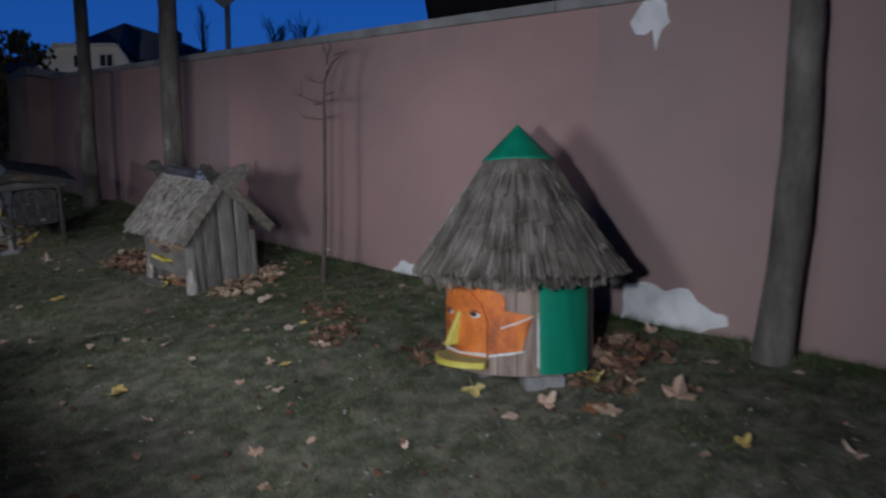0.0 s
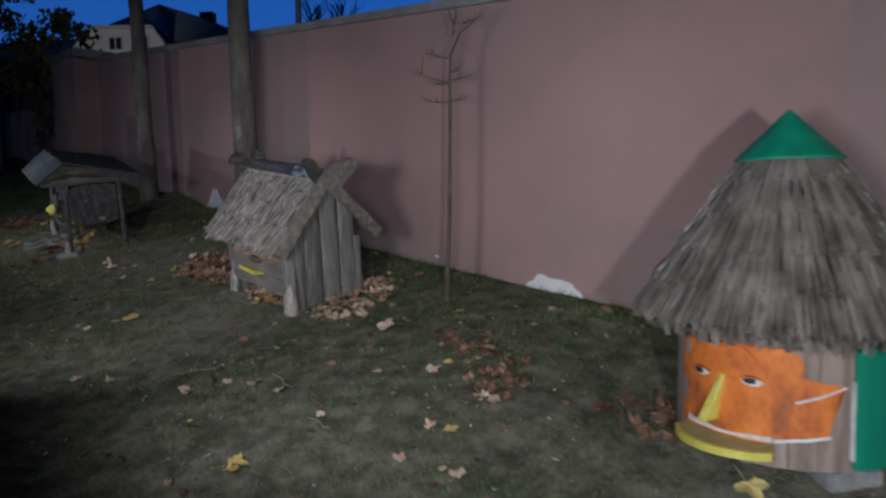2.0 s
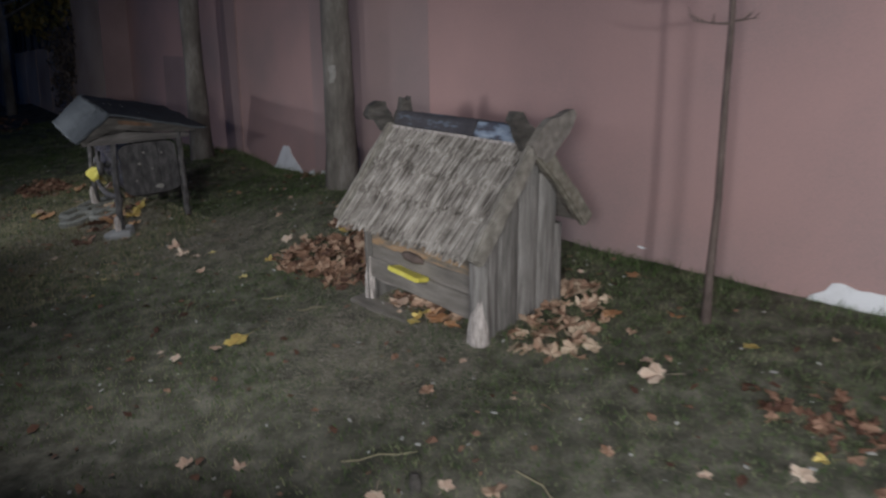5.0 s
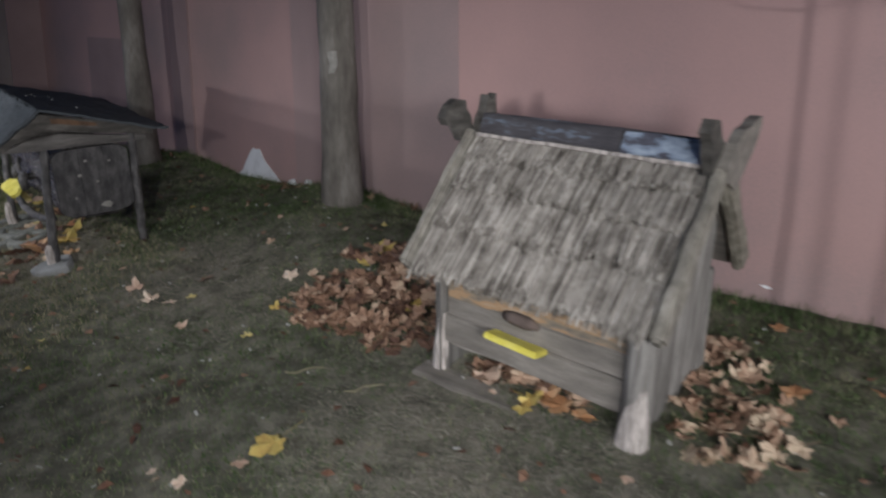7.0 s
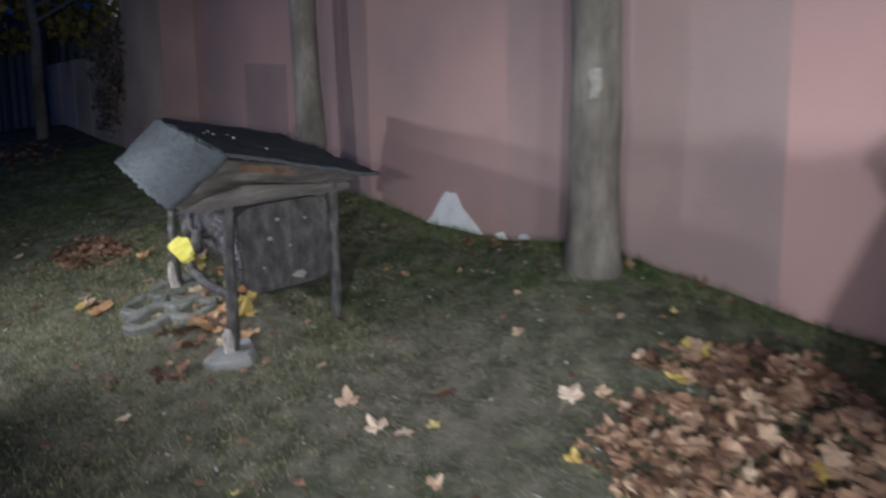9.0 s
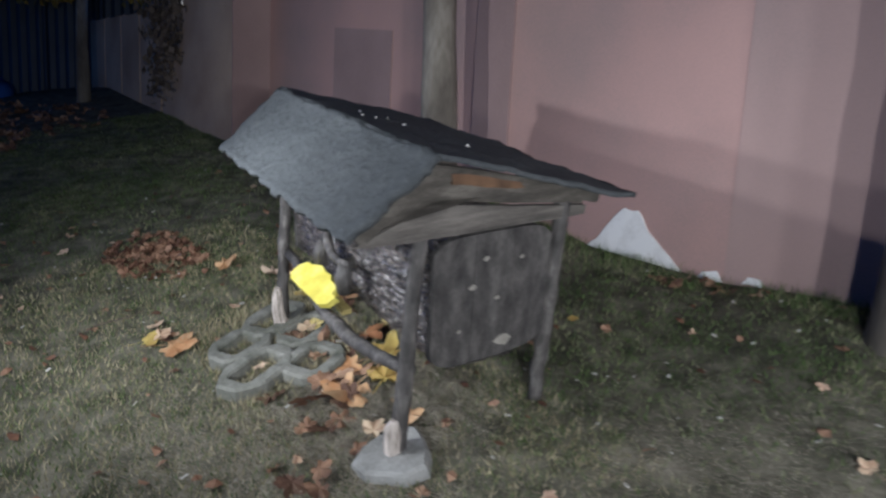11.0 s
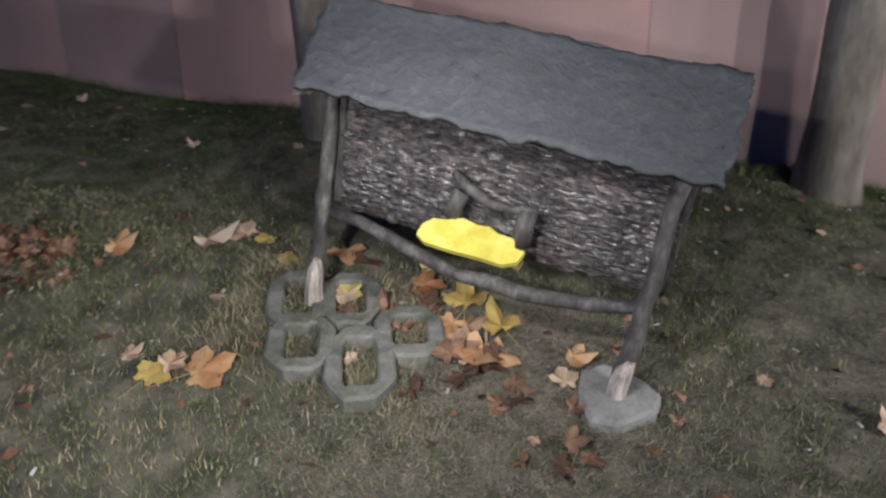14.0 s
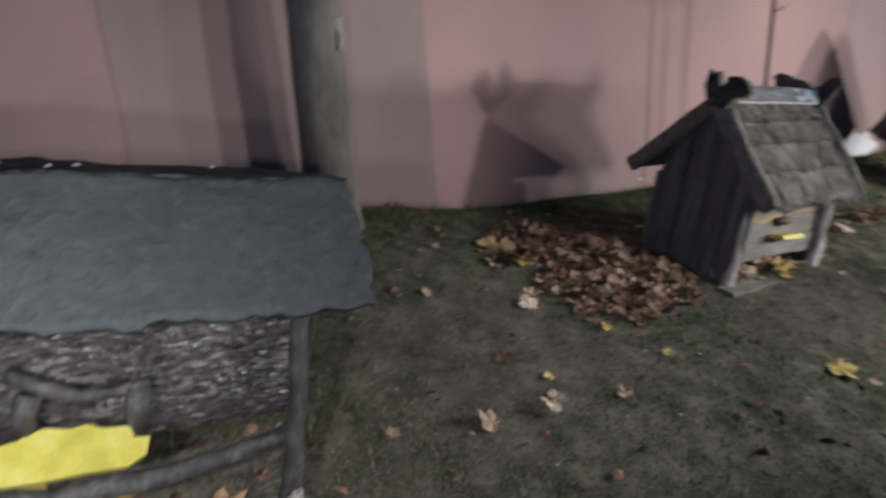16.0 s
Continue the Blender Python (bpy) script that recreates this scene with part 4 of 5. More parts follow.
        for outline, shift, seed in pieces:
            pts = ragged_outline(outline, 0.012, seed + x, 3)
            so = flat_shape(pts, 0.045, lambda u, v, w: Vector((x + hx + shift + w - 0.022, u, v)))
            back_cap = len(pts)
            so.f.append(tuple(range(back_cap - 1, -1, -1)))
            part("gable_horn", so, M_WOOD_H if seed == 1 else M_GABLE, hive, "split grey wooden horn" if seed == 1 else "dark carved horn stub")
    # end walls of upright half-round slabs
    for x, out in ((0.385, 1), (-0.60, -1)):
        for k, (y, w) in enumerate(((-0.255, 0.17), (-0.08, 0.175), (0.10, 0.18), (0.285, 0.17))):
            so = Soup()
            rows = 7
            vs = []
            for r in range(rows + 1):
                for j in range(7):
                    t = math.pi * j / 6
                    yy = y - math.cos(t) * w * 0.5
                    z = 0.015 + (ridge_z - 1.1 * abs(yy - ridge_y) - 0.05) * r / rows
                    wob = 1 + 0.07 * noise.noise(Vector((k * 3.0 + out, z * 5, j * 0.7)))
                    vs.append(Vector((x + out * 0.034 * math.sin(t) * wob, yy, z)))
            fs = [tuple(range(7)), tuple(rows * 7 + j for j in range(6, -1, -1))]
            for r in range(rows):
                for j in range(7):
                    fs.append((r * 7 + j, r * 7 + (j + 1) % 7, r * 7 + 7 + (j + 1) % 7, r * 7 + 7 + j))
            so.add(vs, fs)
            part("end_slab", so, M_WOOD, hive, smooth=False)
    # corner posts
    for x, y in ((0.385, -0.315), (-0.625, -0.285), (0.37, 0.38), (-0.60, 0.38)):
        so = Soup()
        so.tube([(x, y, -0.06), (x, y, 0.12), (x - 0.004, y, 0.3), (x - 0.01, y, 0.60)], [0.072, 0.064, 0.058, 0.055] if x > 0 else [0.042, 0.036, 0.035, 0.033], 12, 0.2, 9)
        post = part("corner_post", so, M_WOOD, hive, smooth=True)
        so = Soup()
        so.tube([(x, y - 0.004, -0.07), (x, y - 0.006, 0.06), (x + 0.006, y - 0.012, 0.18), (x + 0.016, y - 0.014, 0.33)], [0.076, 0.068, 0.058, 0.03] if x > 0 else [0.046, 0.042, 0.036, 0.02], 11, 0.3, 12)
        if y < 0:
            part("split_foot", so, M_STUMP, post, "pale rotten wood at the post's foot")
    # front: ochre panel, dark opening, grey board, yellow bar
    fy = -0.30
    part("front_panel", moved(board(0.94, 0.022, 0.20, 0.004, 0.006, 10, 0, 8), Matrix.Translation((-0.12, fy + 0.015, 0.50))), M_OCHRE, hive, "ochre board under the eaves")
    part("front_board", moved(board(0.95, 0.03, 0.145, 0.006, 0.008, 10, 0, 9), Matrix.Translation((-0.12, fy, 0.245)) @ Matrix.Rotation(radians(2), 4, "Y")), M_WOOD_H, hive, "grey weathered lower board")
    part("front_board", moved(board(0.93, 0.022, 0.115, 0.006, 0.006, 10, 0, 12), Matrix.Translation((-0.12, fy + 0.008, 0.365))), M_WOOD_H, hive)
    part("back_board", moved(board(0.94, 0.03, 0.52, 0.006, 0.008, 10, 0, 10), Matrix.Translation((-0.12, 0.39, 0.38))), M_WOOD_H, hive)
    part("floor_board", moved(board(0.93, 0.62, 0.03, 0.006, 0.006, 8, 0, 13), Matrix.Translation((-0.12, 0.03, 0.17))), M_WOOD_H, hive)
    part("landing_bar", moved(board(0.275, 0.105, 0.028, 0.006, 0.004, 4, 0, 11), Matrix.Translation((-0.165, fy - 0.065, 0.335)) @ Matrix.Rotation(radians(-14), 4, "X") @ Matrix.Rotation(radians(3), 4, "Y")), M_YELLOW, hive, "bright yellow landing bar")
    part("base_plank", moved(board(0.78, 0.13, 0.03, 0.006, 0.008, 8, 0, 14), Matrix.Translation((-0.33, fy - 0.05, 0.012))), M_WOOD_H, hive, "grey plank lying along the hive's foot")
    # dark solid piece stands in for the shaded hole above the bar
    so = Soup()
    so.tube([(-0.26, fy - 0.004, 0.425), (-0.2, fy - 0.03, 0.437), (-0.13, fy - 0.03, 0.43), (-0.085, fy - 0.004, 0.412)], [0.02, 0.03, 0.03, 0.016], 9, 0.3, 20)
    part("entrance_knob", so, M_TWIG, hive, "dark raised piece in place of the entrance hole", True)
    return hive


house_hive()


# ---- hollow-log hive on poles under a felt roof ----
def log_hive():
    m = axes((-6.075, 9.042, 0.84), (0.868, -0.961, -0.24), (0.742, 0.670, 0.13))
    hive = thing("log_bee_hive", "dark hollow-log hive on crooked poles under a sagging grey felt roof", "bee hive", m)
    # log body
    so = Soup()
    seg, rows = 72, 90
    vs = []
    for i in range(rows + 1):
        x = -1.19 + 1.235 * i / rows
        for j in range(seg):
            t = 2 * math.pi * j / seg
            q = Vector((x * 2.2, math.cos(t) * 2.6, math.sin(t) * 2.6))
            boxy = (abs(math.cos(t)) ** 4 + abs(math.sin(t)) ** 4) ** (-1 / 4)
            r = boxy + 0.035 * noise.noise(q) + 0.04 * noise.noise(Vector((x * 3, math.cos(t) * 9, math.sin(t) * 9))) + 0.03 * noise.noise(Vector((x * 14, math.cos(t) * 22, math.sin(t) * 22)))
            vs.append(Vector((x, 0.345 + 0.25 * r * math.cos(t), 0.60 + 0.262 * r * math.sin(t))))
    fs = []
    for i in range(rows):
        for j in range(seg):
            fs.append((i * seg + j, (i + 1) * seg + j, (i + 1) * seg + (j + 1) % seg, i * seg + (j + 1) % seg))
    so.add(vs, fs)
    part("log", so, M_LOG, hive, "dark rough-barked hollow log", True)
    # loose scales of bark along the grain
    rs = random.Random(41)
    so = Soup()
    for k in range(2000):
        x, tt = rs.uniform(-1.18, 0.04), rs.uniform(2.35, 4.2)
        c, s = math.cos(tt), math.sin(tt)
        boxy = (abs(c) ** 4 + abs(s) ** 4) ** (-1 / 4) + 0.035 * noise.noise(Vector((x * 2.2, c * 2.6, s * 2.6)))
        p = Vector((x, 0.345 + 0.25 * boxy * c, 0.60 + 0.262 * boxy * s))
        out = Vector((0, c * abs(c) ** 1.2, s * abs(s) ** 1.2)).normalized()
        up = Vector((1, 0, 0)).cross(out)
        ln, wd, lift = rs.uniform(0.010, 0.042), rs.uniform(0.003, 0.008), rs.uniform(0.002, 0.009)
        d = (Vector((1, 0, 0)) + up * rs.uniform(-0.14, 0.14)).normalized()
        a = p + out * rs.uniform(-0.004, 0.006)
        so.add([a - d * ln, a - up * wd + out * lift * 0.4, a + d * ln, a + up * wd + out * lift * 0.5, a + out * lift], [(0, 1, 4), (1, 2, 4), (2, 3, 4), (3, 0, 4)])
    tagged(part("loose_bark", so, M_FLAKE, hive, "glossy loose bark scales"), kind="stuff")
    for x, o in ((0.042, 1), (-1.185, -1)):
        pieces = 3
        for k in range(pieces):
            y0, y1 = 0.088 + 0.51 * k / pieces, 0.088 + 0.51 * (k + 1) / pieces
            h = lambda y: 0.255 * max(0.2, 1 - abs((y - 0.345) / 0.275) ** 5) ** (1 / 5)
            so = Soup()
            cols = 5
            vs = []
            for q in range(cols + 1):
                y = y0 + 0.0015 + (y1 - y0 - 0.003) * q / cols
                for xx in (x - 0.012, x + 0.017 + 0.006 * noise.noise(Vector((y * 9, x, 3)))):
                    vs += [Vector((xx, y, 0.61 - h(y))), Vector((xx, y, 0.61 + h(y) * 0.95))]
            fs = [(0, 1, 3, 2), tuple(4 * cols + i for i in (0, 2, 3, 1))]
            for q in range(cols):
                a = 4 * q
                fs += [(a + 2, a + 3, a + 7, a + 6), (a, a + 4, a + 5, a + 1), (a + 1, a + 5, a + 7, a + 3), (a, a + 2, a + 6, a + 4)]
            so.add(vs, fs)
            part("end_board", so, M_LOG_END, hive)
    rs = random.Random(9)
    for y, z, d in ((0.25, 0.66, 0.015), (0.36, 0.60, 0.011), (0.20, 0.50, 0.009), (0.40, 0.42, 0.035), (0.46, 0.74, 0.012), (0.30, 0.76, 0.012)):
        spot = [(y + d * math.cos(a) * rs.uniform(0.7, 1.3), z + 0.7 * d * math.sin(a) * rs.uniform(0.7, 1.3)) for a in (0, 1.05, 2.1, 3.14, 4.2, 5.2)]
        part("pale_spot", flat_shape(spot, 0.004, lambda u, v, w: Vector((0.064 + w, u, v))), M_LICHEN, hive, "pale worn spot")
    # poles
    poles = (((0.0, 0.0, -0.03), (0.012, 0.012, 0.25), (0.014, 0.032, 0.52), (0.008, 0.062, 0.92), 0.031),
             ((0.03, 0.635, 0.03), (0.032, 0.637, 0.35), (0.04, 0.64, 0.6), (0.048, 0.645, 0.92), 0.031),
             ((-1.225, 0.02, -0.02), (-1.215, 0.026, 0.25), (-1.21, 0.04, 0.5), (-1.20, 0.06, 0.92), 0.029),
             ((-1.20, 0.64, 0.05), (-1.195, 0.645, 0.4), (-1.19, 0.65, 0.65), (-1.18, 0.655, 0.94), 0.035))
    for k, (*pts, r) in enumerate(poles):
        so = Soup()
        dense = []
        for a, b in zip(pts, pts[1:]):
            for f in (0, 0.25, 0.5, 0.75):
                dense.append(Vector(a).lerp(Vector(b), f) + Vector((noise.noise(Vector((f * 3, k, a[2]))), noise.noise(Vector((k, f * 3, a[2]))), 0)) * 0.012)
        dense.append(Vector(pts[-1]))
        so.tube(dense, [r * (1.05 - 0.012 * i) for i in range(len(dense))], 12, 0.22, 13)
        pole = part("pole", so, M_POLE, hive, "", True)
        if k in (0, 2):
            foot = Soup()
            x, y, z = pts[0]
            foot.tube([(x + 0.002, y - 0.012, z + 0.0), (x + 0.006, y - 0.020, z + 0.09), (x + 0.012, y - 0.024, z + 0.16), (x + 0.02, y - 0.024, z + 0.21)], [0.038, 0.036, 0.031, 0.014], 10, 0.35, 16)
            part("bare_wood", foot, M_STUMP, pole, "pale stripped wood at the pole's foot")
    # crooked front rail
    so = Soup()
    so.tube([(-1.19, 0.05, 0.375), (-1.05, 0.04, 0.375), (-0.90, 0.025, 0.35), (-0.74, 0.01, 0.315), (-0.62, 0.0, 0.30), (-0.52, 0.0, 0.31), (-0.40, 0.005, 0.30), (-0.2, 0.02, 0.32), (-0.06, 0.035, 0.345), (0.01, 0.045, 0.36)], [0.021, 0.023, 0.024, 0.025, 0.026, 0.028, 0.028, 0.026, 0.025, 0.024], 12, 0.2, 14)
    part("front_rail", so, M_POLE, hive, "crooked stripped branch rail", True)
    so = Soup()
    so.tube([(-1.19, 0.62, 0.42), (-0.6, 0.61, 0.38), (0.02, 0.63, 0.40)], [0.028, 0.03, 0.028], 10, 0.2, 12)
    part("back_rail", so, M_POLE, hive, "", True)
    # yellow landing board with forked twigs
    outline = [(-0.735, 0.015), (-0.70, -0.015), (-0.42, -0.015), (-0.375, 0.02), (-0.365, 0.10), (-0.40, 0.105), (-0.41, 0.16), (-0.47, 0.165), (-0.50, 0.195), (-0.545, 0.185), (-0.60, 0.20), (-0.63, 0.185), (-0.655, 0.165), (-0.70, 0.155), (-0.73, 0.10)]
    tilt = axes((-0.04, -0.085, 0.435), (1, 0, 0), (0, 0.80, 0.60))
    pts = ragged_outline([(u, v * 0.58 if v > 0.05 else v * 0.66) for u, v in outline], 0.0035, 3, 3)
    so = flat_shape(pts, 0.026, lambda u, v, w: tilt @ Vector((u, v, w)))
    so.f.append(tuple(range(len(pts) - 1, -1, -1)))
    part("landing_board", so, M_YELLOW, hive, "bright yellow landing board with a jagged rear edge")
    so = Soup()
    so.box(Matrix.Translation((-0.58, 0.0, 0.418)) @ Matrix.Rotation(radians(3), 4, "Y"), 0.33, 0.04, 0.022)
    part("landing_ledge", so, M_DULL_YELLOW, hive)
    for pts, r in (([(-0.675, 0.01, 0.51), (-0.68, 0.0, 0.56), (-0.665, 0.015, 0.61)], 0.03), ([(-0.435, -0.005, 0.49), (-0.43, -0.01, 0.55), (-0.425, 0.0, 0.61)], 0.033), ([(-0.71, 0.05, 0.66), (-0.64, 0.02, 0.625), (-0.56, 0.005, 0.60), (-0.48, 0.0, 0.60), (-0.40, 0.005, 0.615)], 0.02)):
        so = Soup()
        so.tube(pts, [r * 0.9, r, r * 0.85, r * 0.8, r * 0.7][:len(pts)], 9, 0.25, 20)
        part("twig_fork", so, M_POLE, hive, "dark forked twig", True)
    # solid black plug: the hole's darkness is put into its colour
    so = Soup()
    so.tube([(-0.55, 0.10, 0.555), (-0.55, 0.045, 0.555)], [0.026, 0.024], 14)
    part("entrance_hole_plug", so, M_BLACK, hive, "round black plug for the dark entrance hole")
    # felt roof: short front slope, long shallow back slope
    rx0, rx1 = -1.235, 0.11
    f = sheet([(rx0 + 0.06, -0.245, 0.925), (rx1 - 0.01, -0.25, 0.915), (rx1, 0.06, 1.145), (rx0 + 0.01, 0.06, 1.16)], 80, 22, 0.022, 0.012, 0.020, 4)
    part("roof_front", f, M_FELT, hive, "grey gritty roofing felt with torn edge", True)
    b = sheet([(rx0 + 0.01, 0.056, 1.157), (rx1, 0.056, 1.142), (rx1 + 0.075, 0.88, 0.94), (rx0 - 0.02, 0.89, 0.965)], 60, 24, 0.018, 0.014, 0.012, 7)
    part("roof_back", b, M_FELT, hive, "", True)
    rs = random.Random(19)
    bits = Soup()
    for k in range(6):
        y = rs.uniform(0.12, 0.5)
        p = Vector((rs.uniform(-0.9, 0.0), y, 1.158 - (y - 0.056) * 0.243 + 0.012))
        d = rs.uniform(0.004, 0.008)
        bits.add([p + Vector((d * math.cos(a) * 1.5, d * math.sin(a), 0)) for a in (0, 1.2, 2.4, 3.6, 4.9)] + [p + Vector((0, 0, 0.006))], [(i, (i + 1) % 5, 5) for i in range(5)])
    tagged(part("droppings", bits, M_WHITE, hive, "white specks on the roof"), kind="stuff")
    for k, (y0, z0, y1, z1) in enumerate(((-0.20, 0.905, 0.05, 1.095), (0.04, 1.10, 0.80, 0.925))):
        for x in (0.06, -1.17):
            d = Vector((0, y1 - y0, z1 - z0))
            bb = board(0.05, d.length, 0.05, 0.006, 0.006, 6, 1, k + x)
            part("rafter", moved(bb, Matrix.Translation((x, (y0 + y1) / 2, (z0 + z1) / 2)) @ Matrix.Rotation(math.atan2(d.z, d.y), 4, "X")), M_GABLE, hive)
    for x in (0.05, -1.20):
        low = [(-0.215, 0.885), (0.06, 0.985), (0.74, 0.895), (0.74, 0.862), (0.3, 0.868), (0.0, 0.872)]
        high = [(-0.14, 0.928), (0.05, 1.09), (0.16, 1.08), (0.72, 0.935), (0.72, 0.905), (0.07, 0.998)]
        for outline, label in ((low, "pale cracked gable plank"), (high, "dark upper gable plank")):
            pts = ragged_outline(outline, 0.005, x, 4)
            so = flat_shape(pts, 0.024, lambda u, v, w: Vector((x + w, u, v)))
            so.f.append(tuple(range(len(pts) - 1, -1, -1)))
            part("gable_board", so, M_PLANK if outline is low else M_GABLE, hive, label)
    pts = ragged_outline([(0.12, 1.085), (0.40, 1.03), (0.42, 1.005), (0.26, 1.022), (0.13, 1.05)], 0.008, 6, 4)
    so = flat_shape(pts, 0.012, lambda u, v, w: Vector((0.076 + w, u, v)))
    so.f.append(tuple(range(len(pts) - 1, -1, -1)))
    part("torn_strip", so, M_TORN, hive, "torn brown strip under the felt")
    return hive


log_hive()


def pad(x, y, r, h, seed):
    so = Soup()
    n = 11
    rng = random.Random(seed)
    vs = []
    for z, k in ((-0.05, 1.05), (h * 0.7, 1.0), (h, 0.9)):
        for j in range(n):
            t = 2 * math.pi * j / n
            rr = r * k * (1 + 0.13 * math.sin(3 * t + seed) + rng.uniform(-0.03, 0.03))
            vs.append(Vector((rr * math.cos(t), rr * math.sin(t), z)))
    vs.append(Vector((0, 0, h + 0.004)))
    fs = [(k * n + j, k * n + (j + 1) % n, k * n + n + (j + 1) % n, k * n + n + j) for k in range(2) for j in range(n)]
    fs += [(2 * n + j, 2 * n + (j + 1) % n, 3 * n) for j in range(n)]
    so.add(vs, fs)
    ob = part("footing_stone", so, M_CONCRETE, None)
    nrm = ground_normal(x, y)
    ob.matrix_world = Matrix.Translation((x, y, ground_height(x, y))) @ nrm.to_track_quat("Z", "Y").to_matrix().to_4x4()
    return tagged(ob, "cast grey concrete footing round the hive's leg", "footing")


pad(-6.075, 9.035, 0.143, 0.05, 2)


# ---- concrete grid pavers half sunk in the grass ----
def ring(parent, u, v, lu, lv, h, seed):
    """One eight-sided cell, wall about 55 mm thick, with a square hole; lu, lv: half its length and width."""
    so = Soup()
    n = 24
    vs = []
    for k in range(n):
        t = 2 * math.pi * (k + 0.5) / n
        c, s = math.cos(t), math.sin(t)
        turn = 0.49
        tc, ts = math.cos(turn), math.sin(turn)
        ro = 1 / max(abs(c), abs(s), (abs(c) + abs(s)) / 1.45)
        ri = 1 / max(abs(c), abs(s), (abs(c) + abs(s)) / 1.85)
        w = 1 + 0.06 * noise.noise(Vector((u * 9 + c * 2, v * 9 + s * 2, seed)))
        for r, inset, z in ((ro * w, 0.0, -0.07), (ro * w, 0.0, h - 0.012), (ro * w, 0.010, h), (ri, 0.060, h), (ri, 0.067, h - 0.010), (ri, 0.069, -0.07)):
            a, b = r * c * (lu - inset), r * s * (lv - inset)
            vs.append(Vector((u + a * tc - b * ts, v + a * ts + b * tc, z + 0.005 * noise.noise(Vector((c * 4, s * 4, seed + z))))))
    fs = []
    for k in range(n):
        for j in range(5):
            a, b = k * 6 + j, ((k + 1) % n) * 6 + j
            fs.append((a, b, b + 1, a + 1))
    so.add(vs, fs)
    return part("cell", so, M_PAVER, parent)


# cells laid beside the hive's far leg
pv = thing("grid_paver", "worn grey concrete lattice paver with grass in its holes", "paver", axes((-6.815, 9.805, 0.978), (0.868, -0.961, -0.20), (0.742, 0.670, 0.225)))
PAVER_CELLS = ((-0.03, 0.15, 0.128, 0.175), (0.274, 0.058, 0.135, 0.155), (0.185, -0.185, 0.130, 0.195), (-0.062, -0.18, 0.130, 0.165), (-0.215, 0.045, 0.125, 0.19))
for k, (u, v, lu, lv) in enumerate(PAVER_CELLS):
    ring(pv, u, v, lu, lv, 0.040 + 0.003 * k, k)


# ---- leaves: drifts and single ones ----
leaf_heap("leaf_drift", "drift of brown maple leaves behind the house hive", [(8.2, 3.95, 0.52, 0.36), (8.15, 3.55, 0.48, 0.30), (8.15, 4.15, 0.4, 0.22), (7.9, 3.9, 0.4, 0.3), (8.2, 3.35, 0.4, 0.22), (7.75, 3.5, 0.3, 0.3)], 470, 31)
leaf_heap("leaf_drift", "rust-brown leaves heaped against the house hive's end", [(6.15, 3.75, 0.30, 0.30), (6.25, 4.1, 0.24, 0.2), (6.0, 3.5, 0.25, 0.25)], 120, 32, (0.08, 0.16), 0.05)
leaf_heap("leaf_drift", "scattered patch of brown leaves on the lawn", [(4.7, 3.68, 0.28, 0.18), (4.4, 3.58, 0.3, 0.2), (4.1, 3.3, 0.25, 0.2)], 105, 33, (0.05, 0.12), 0.04, M_LEAF_DARK)
leaf_heap("leaf_drift", "brown leaves lying round the round hive", [(2.1, 4.1, 0.28, 0.25), (2.0, 3.8, 0.25, 0.2), (3.2, 3.5, 0.25, 0.2), (2.1, 4.3, 0.4, 0.25)], 75, 34, (0.10, 0.20), 0.05)
leaf_heap("leaf_drift", "leaves gathered under the house hive", [(6.9, 3.35, 0.35, 0.10), (7.0, 3.6, 0.35, 0.2)], 55, 35, (0.07, 0.15), 0.06)
leaf_heap("leaf_drift", "autumn leaves under the log hive", [(10.75, 2.5, 0.25, 0.2), (11.1, 2.75, 0.3, 0.2), (11.5, 3.05, 0.3, 0.25)], 26, 36, (0.10, 0.19), 0.03)
leaf_heap("leaf_drift", "dark rust-brown leaf drift on the grass", [(13.16, 2.74, 0.36, 0.26), (13.4, 2.72, 0.3, 0.26)], 260, 37, (0.05, 0.12), 0.06, M_LEAF_DARK)
leaf_heap("leaf_drift", "dim leaf litter beneath the small tree", [(19.2, 3.0, 1.2, 0.9), (20.5, 2.2, 1.5, 1.0), (18.4, 2.2, 0.9, 0.6)], 330, 38, (0.10, 0.2), 0.08)
leaf_heap("leaf_drift", "leaves caught along the wall's foot", [(9.2, 4.75, 0.6, 0.10), (10.4, 4.7, 0.3, 0.10), (7.4, 4.7, 0.7, 0.08), (3.6, 4.7, 0.8, 0.08), (12.6, 4.65, 0.6, 0.12)], 60, 39, (0.06, 0.13), 0.03)

